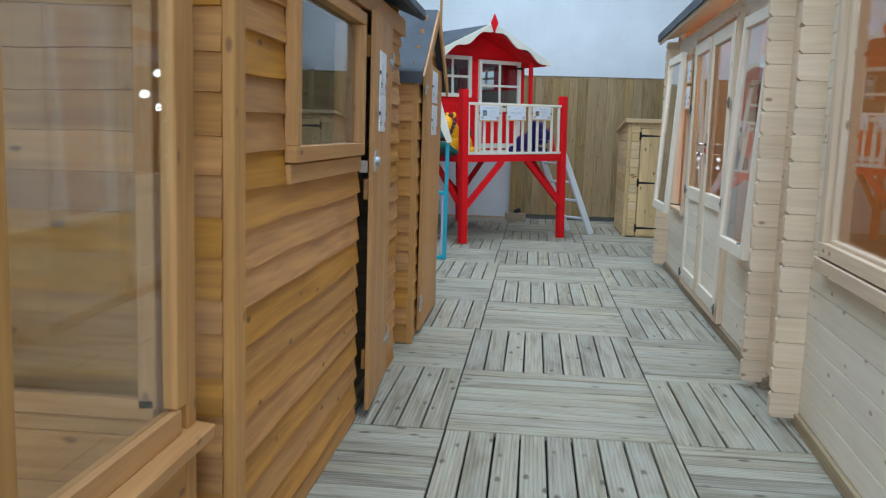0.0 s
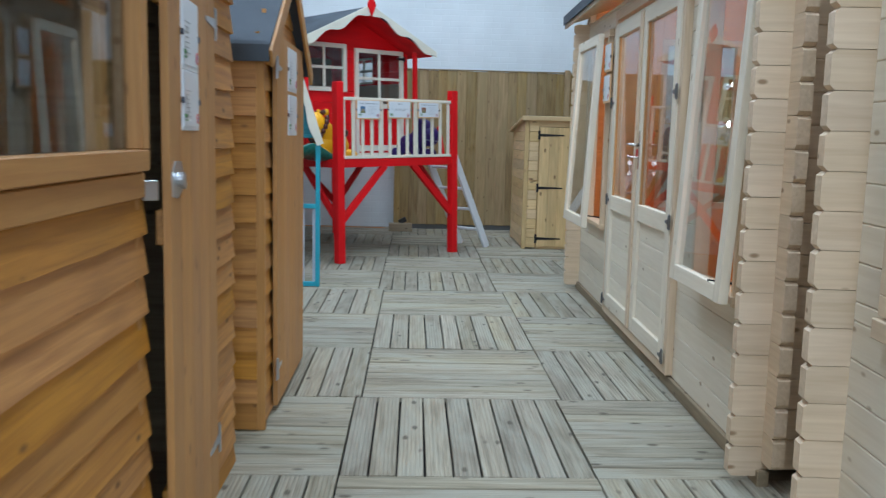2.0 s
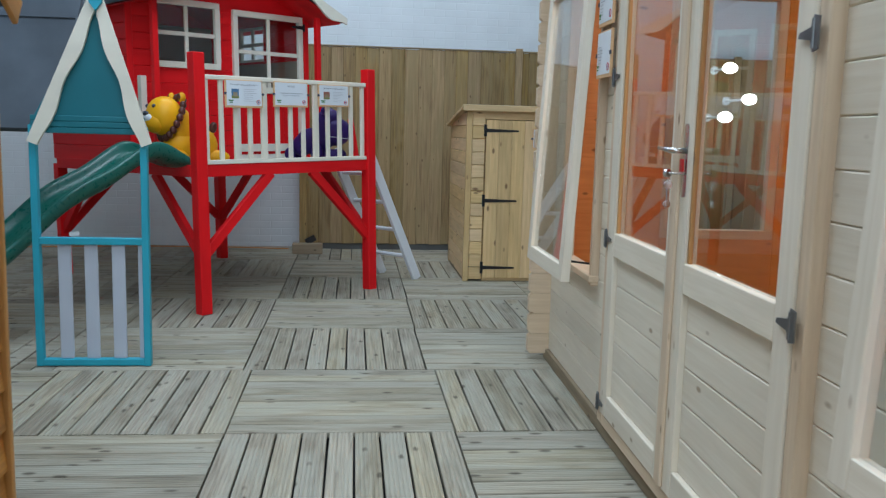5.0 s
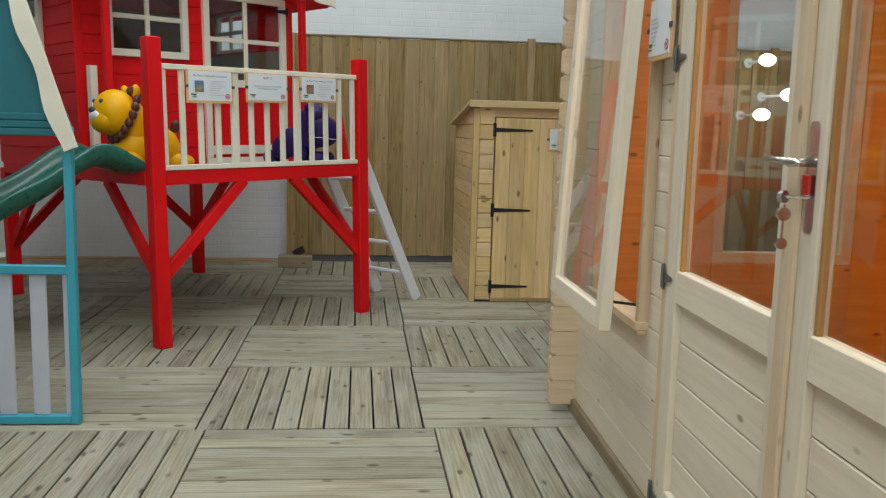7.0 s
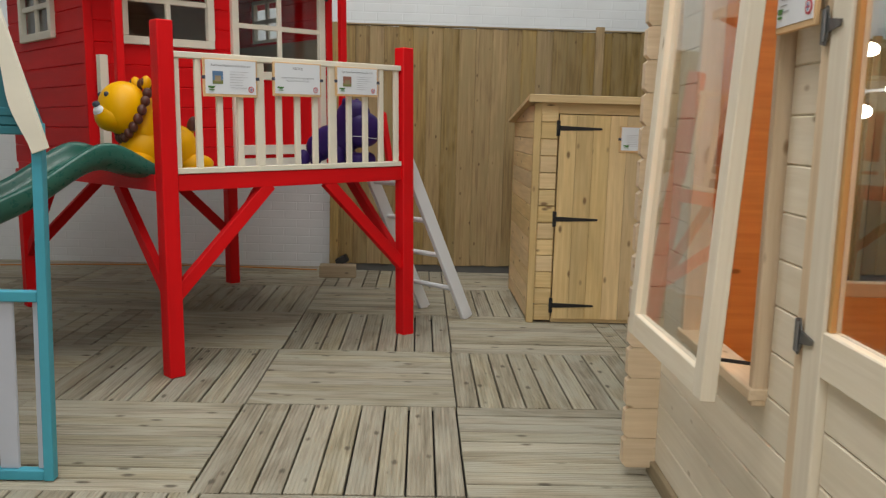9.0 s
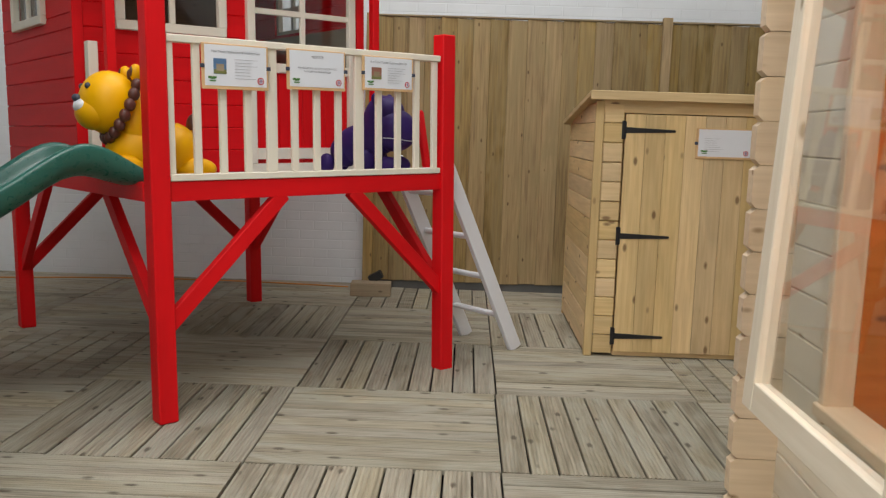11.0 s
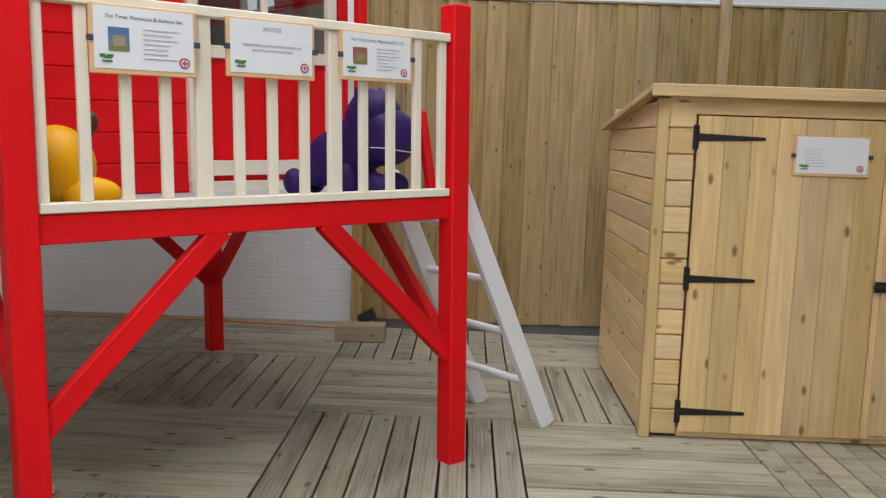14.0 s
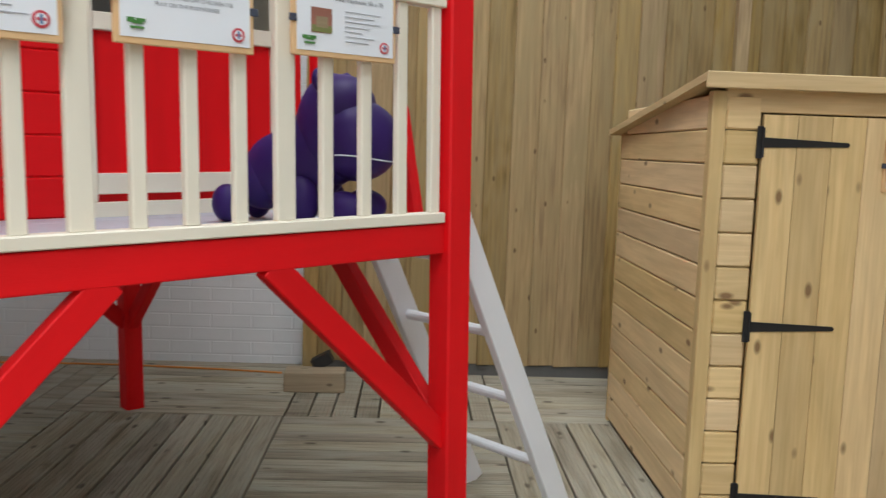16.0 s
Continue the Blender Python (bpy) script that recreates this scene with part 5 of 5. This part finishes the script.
hippo_parts = [
    (0, (0.0, 0, 0.150), (0.135, 0.100, 0.100), RY(-12)), (0, (-0.075, 0, 0.115), (0.085, 0.095, 0.085), None), (0, (0.10, 0, 0.19), (0.10, 0.10, 0.14), RY(12)),
    (0, (0.175, 0, 0.305), (0.102, 0.098, 0.092), None), (0, (0.225, 0, 0.222), (0.122, 0.122, 0.108), None), (0, (0.150, 0, 0.25), (0.108, 0.108, 0.15), None),
    (0, (0.15, 0.09, 0.378), (0.018, 0.028, 0.03), None), (0, (0.15, -0.09, 0.378), (0.018, 0.028, 0.03), None),
    (0, (0.09, 0.085, 0.062), (0.052, 0.046, 0.066), None), (0, (0.09, -0.085, 0.062), (0.052, 0.046, 0.066), None), (0, (0.215, 0.075, 0.045), (0.068, 0.042, 0.046), None), (0, (0.215, -0.075, 0.045), (0.068, 0.042, 0.046), None),
    (0, (-0.150, 0.085, 0.050), (0.045, 0.042, 0.052), None), (0, (-0.150, -0.085, 0.050), (0.045, 0.042, 0.052), None)]
for i in range(41):
    a = math.radians(-95 + 190 * i / 40)
    hippo_parts.append((1, (0.225 + 0.108 * math.cos(a), (0.106 + 0.0095 * math.sin(a) ** 2) * math.sin(a), 0.168 + 0.016 * math.sin(a) ** 2), (0.006, 0.0085, 0.0019), RZ(math.degrees(a))))
me = toy("toy_hippo", hippo_parts)
for mm in (PURPLEP, WHITE):
    me.materials.append(mm)
tagged(link("toy_hippo", me, Matrix.Translation((1.215, 0.35, 0.992)) @ Matrix.Rotation(-1.1, 4, "Z") @ Matrix.Diagonal((0.95, 0.90, 1, 1))), "purple plastic ride-on toy hippopotamus with a thin white mouth line", "toy")
FRAME.pop()

# ---- turquoise climbing frame front ----
play = thing("play_frame", (-1.22, 8.43, 0), "turquoise play frame with a teal gable and cream slats", "play frame")
YP = 8.43
for x_ in (-1.485, -0.945):
    bar("post", AQUA, (x_, YP, 0), (x_, YP, 1.24), 0.035, 0.04, play)
for z in (0.02, 0.655):
    bar("cross_rail", AQUA, (-1.468, YP, z), (-0.962, YP, z), 0.04, 0.036, play)
for x_ in (-1.352, -1.221, -1.085):
    bar("slat", PAPERBLUE, (x_, YP + 0.004, 0.038), (x_, YP + 0.004, 0.637), 0.066, 0.015, play)
bar("slat", PAPERBLUE, (-0.975, YP + 0.006, 0.038), (-0.975, YP + 0.006, 0.637), 0.025, 0.012, play)
PX = -1.15
part("gable_panel", prism([(-1.50, 1.20), (-0.93, 1.20), (-0.93, 1.24), (PX, 1.86), (-1.50, 1.24)], 0.018, TEAL), TEAL, play, m=Matrix.Translation((0, YP - 0.01, 0)))
for z in (1.215, 1.245, 1.275):
    bar("lap_board", TEAL, (-1.49, YP - 0.016, z), (-0.935, YP - 0.016, z), 0.012, 0.028, play)
for s in (-1, 1):
    w = 0.355 if s < 0 else 0.25
    top = [(PX, 1.96), (PX + s * w, 1.16)]
    low = []
    for k in range(25):
        q = k / 24
        d = 0.064 + 0.010 * math.cos(q * 5 * math.pi)
        low.append((PX + s * max(0.0, w * q - d * 0.92), 1.96 - 0.80 * q - d * 0.37 - max(0.0, d * 0.92 - w * q) * 2.3))
    part("bargeboard", prism(top + low[::-1], 0.02, CREAM), CREAM, play, m=Matrix.Translation((0, YP - 0.04, 0)))
part("cap", prism([(PX - 0.035, 1.93), (PX, 1.99), (PX + 0.035, 1.93), (PX + 0.03, 1.84), (PX, 1.80), (PX - 0.03, 1.84)], 0.03, AQUA), AQUA, play, m=Matrix.Translation((0, YP - 0.06, 0)))

# ---- decking ----
deck = tagged(new("floor"), "weathered grooved timber deck tiles laid in a chequer", "floor", kind="structure")
WORLD[deck.name] = Matrix.Identity(4)
PITCH, GX, GY = 0.96, -0.43, 3.54
ROW_SHIFT = {2: 0.028, 3: 0.028, 4: 0.03, 5: -0.015, 6: -0.01}     # rows laid a little off the line


def deck_mesh(mat):
    bm = bmesh.new()
    w, t = 0.0985, 0.024
    prof = [(-w / 2, -t), (-w / 2, -0.004), (-w / 2 + 0.003, 0.0)]
    for i in range(1, 6):
        c = -w / 2 + w * i / 6
        prof += [(c - 0.0045, 0.0), (c, -0.003), (c + 0.0045, 0.0)]
    prof += [(w / 2 - 0.003, 0.0), (w / 2, -0.004), (w / 2, -t)]
    n = 0.952 / 2
    rows = [[bm.verts.new((s, a, b)) for a, b in prof] for s in (-n, n)]
    for i in range(len(prof) - 1):
        bm.faces.new((rows[0][i], rows[0][i + 1], rows[1][i + 1], rows[1][i]))
    for r in rows:
        bm.faces.new(r)
    bmesh.ops.recalc_face_normals(bm, faces=bm.faces[:])
    return finish(bm, "deck_board", mat)


near_board = deck_mesh(DECK)
far_board = deck_mesh(DECKFAR)
fv = [v.co.copy() for v in far_board.vertices]
ff = [tuple(p.vertices) for p in far_board.polygons]
verts, faces = [], []
rngd = random.Random(2)
for i in range(-5, 5):
    for k in range(-8, 10):
        cx, cy = GX + PITCH * (i + 0.5) + ROW_SHIFT.get(k, 0.0), GY + PITCH * (k + 0.5)
        across = (i + k) % 2 == 0
        for j in range(9):
            o = -PITCH / 2 + PITCH * (j + 0.5) / 9
            z = rngd.uniform(-0.003, 0.001)
            m = Matrix.Translation((cx, cy + o, z)) if across else Matrix.Translation((cx + o, cy, z)) @ Matrix.Rotation(math.pi / 2, 4, "Z")
            m = m @ Matrix.Rotation(rngd.uniform(-0.003, 0.003), 4, "Z") @ Matrix.Rotation(rngd.uniform(-0.012, 0.012), 4, "X")
            if across and m.translation.y > 13.1:
                continue
            if -1 <= i <= 1 and -1 <= k <= 8:
                link("deck_board", near_board, m, deck)
            else:
                base = len(verts)
                verts += [m @ c for c in fv]
                faces += [tuple(base + q for q in f) for f in ff]
me = bpy.data.meshes.new("outer_boards")
me.from_pydata([tuple(v) for v in verts], [], faces)
me.materials.append(DECKFAR)
tagged(link("outer_boards", me, Matrix.Identity(4), deck), kind="stuff")
